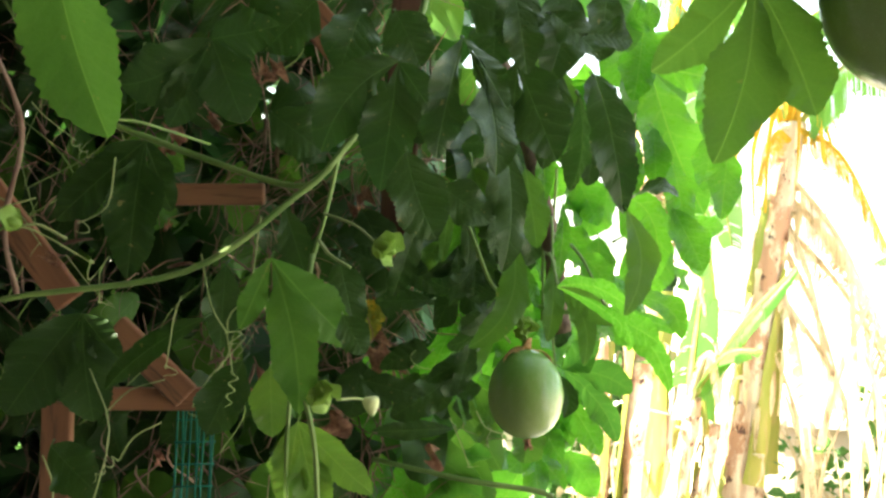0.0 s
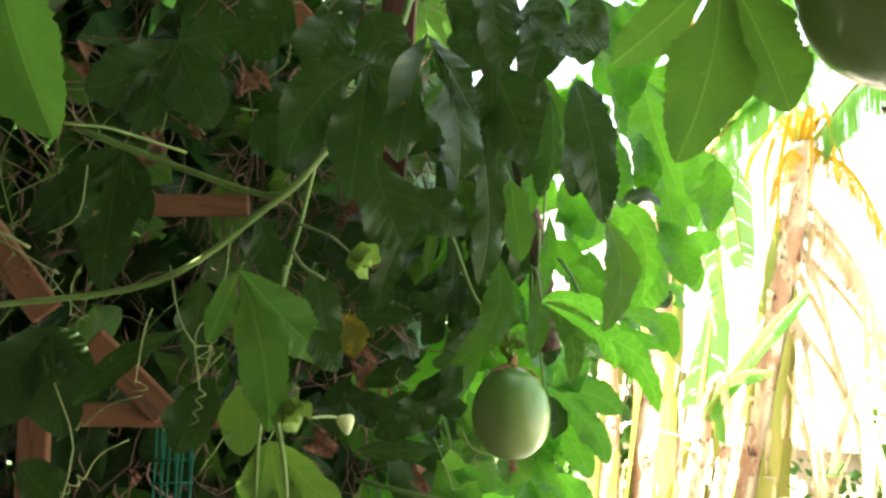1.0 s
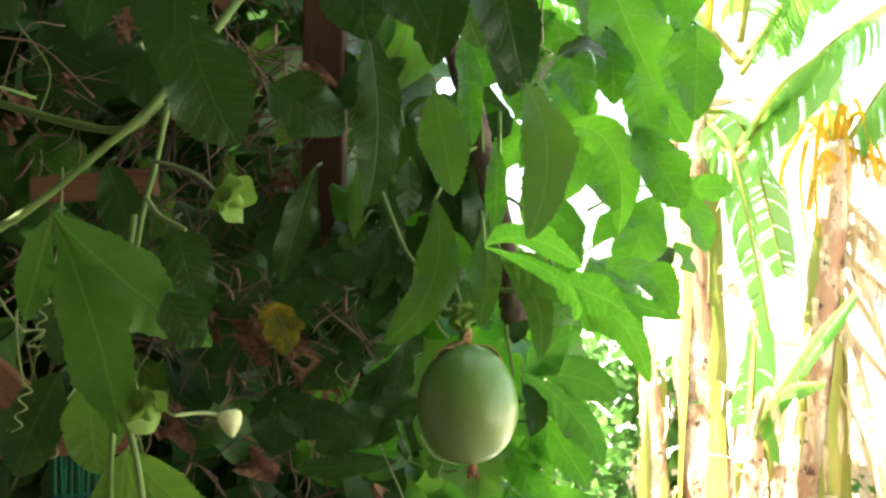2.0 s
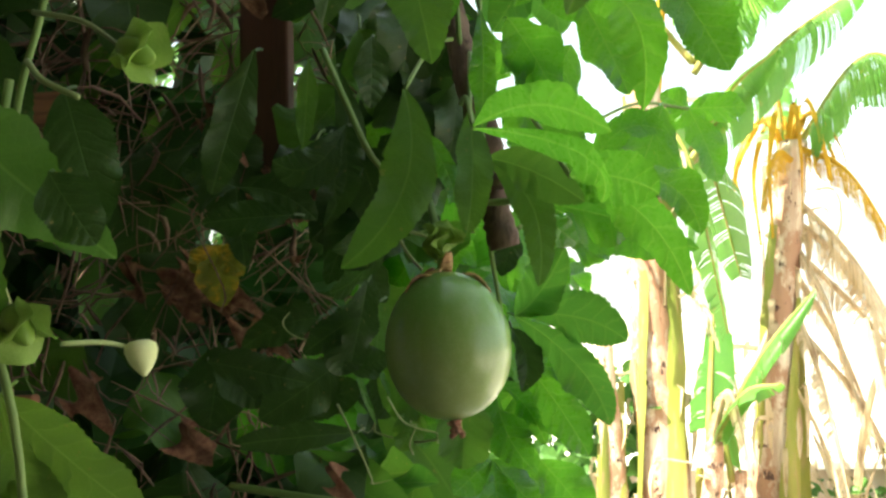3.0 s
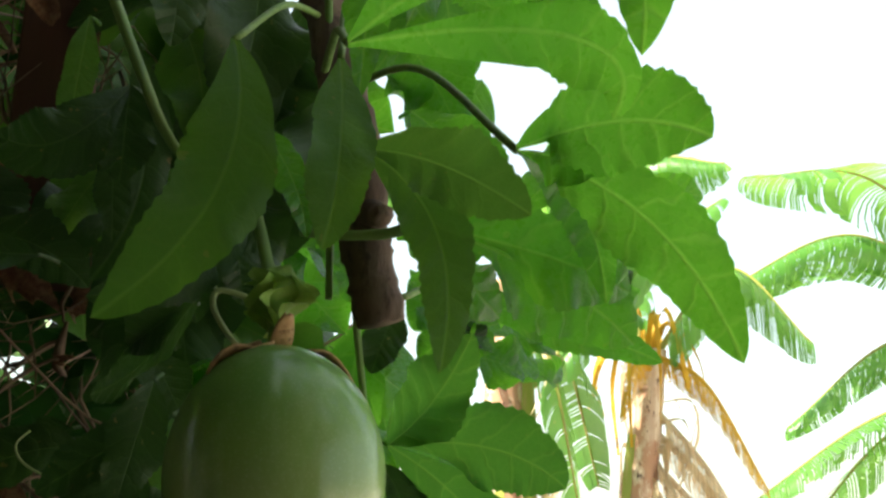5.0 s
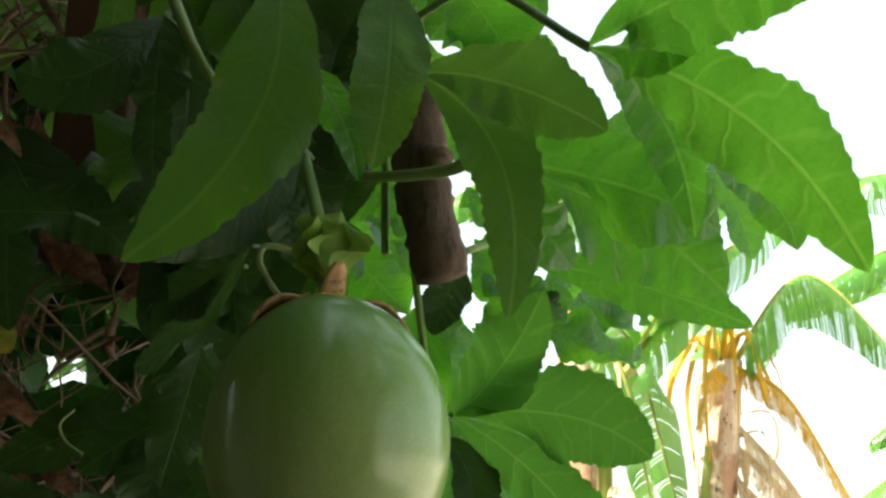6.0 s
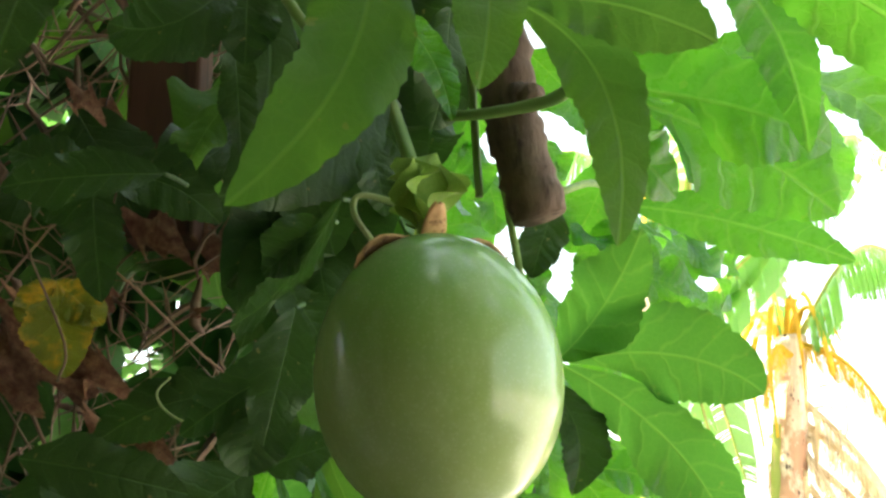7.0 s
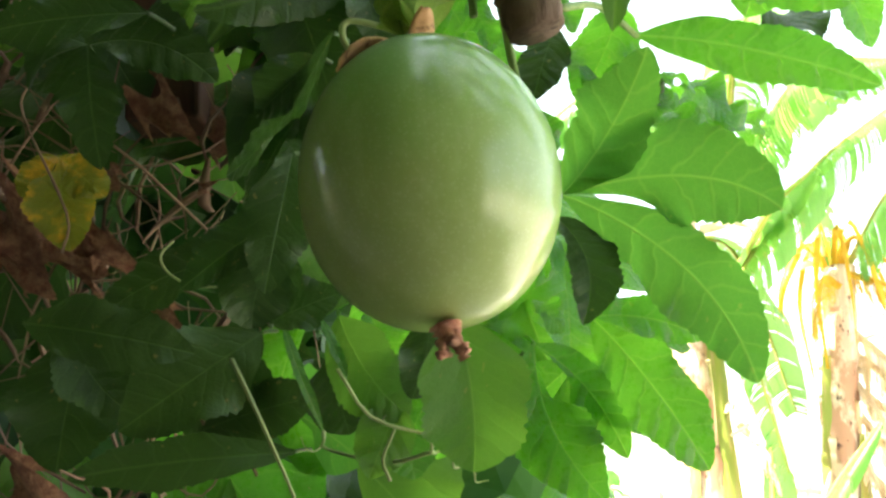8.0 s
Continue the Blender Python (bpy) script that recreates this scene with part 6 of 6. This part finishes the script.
plant_f = banana_plant((1.30, 5.0, 0), 0.70, 0.035, (0.02, 0.0), 29, "slim banana sucker with dry sheaths", 8)
banana_leaf(plant_f, (0.02, 0, 0.65), (-0.10, -0.1, 1.15), 0.05, 0.09, BANANA, 99, 0.1)


def dry_heap():
    rng = random.Random(77)
    verts, faces = [], []
    for i in range(330):
        x, y = rng.uniform(1.9, 3.8), rng.uniform(4.4, 5.7)
        h = rng.uniform(0.3, 1.45)
        p = Vector((x, y, 0))
        lean = Vector((rng.uniform(-0.25, 0.25), rng.uniform(-0.2, 0.2), 0))
        me = [p, p + lean * 0.5 + Vector((0, 0, h * 0.6)), p + lean + Vector((rng.uniform(-0.1, 0.1), 0, h))]
        w = rng.uniform(0.006, 0.03)
        u = Vector((math.cos(i), math.sin(i), 0)) * w
        k = len(verts)
        for q, s in zip(smooth_line(me, 3), (1, 1, 0.9, 0.8, 0.7, 0.5, 0.3)):
            verts += [q - u * s, q + Vector((0, -w * 0.4 * s, 0)), q + u * s]
        for j in range(6):
            a = k + j * 3
            faces += [(a, a + 1, a + 4, a + 3), (a + 1, a + 2, a + 5, a + 4)]
    return tagged(new("dry_stalks", mesh_from("dry_stalks", verts, faces, BANANA_DRY)), "tangle of bleached dry banana leaves and stalks", "dry stalks", kind="stuff")


dry_heap()
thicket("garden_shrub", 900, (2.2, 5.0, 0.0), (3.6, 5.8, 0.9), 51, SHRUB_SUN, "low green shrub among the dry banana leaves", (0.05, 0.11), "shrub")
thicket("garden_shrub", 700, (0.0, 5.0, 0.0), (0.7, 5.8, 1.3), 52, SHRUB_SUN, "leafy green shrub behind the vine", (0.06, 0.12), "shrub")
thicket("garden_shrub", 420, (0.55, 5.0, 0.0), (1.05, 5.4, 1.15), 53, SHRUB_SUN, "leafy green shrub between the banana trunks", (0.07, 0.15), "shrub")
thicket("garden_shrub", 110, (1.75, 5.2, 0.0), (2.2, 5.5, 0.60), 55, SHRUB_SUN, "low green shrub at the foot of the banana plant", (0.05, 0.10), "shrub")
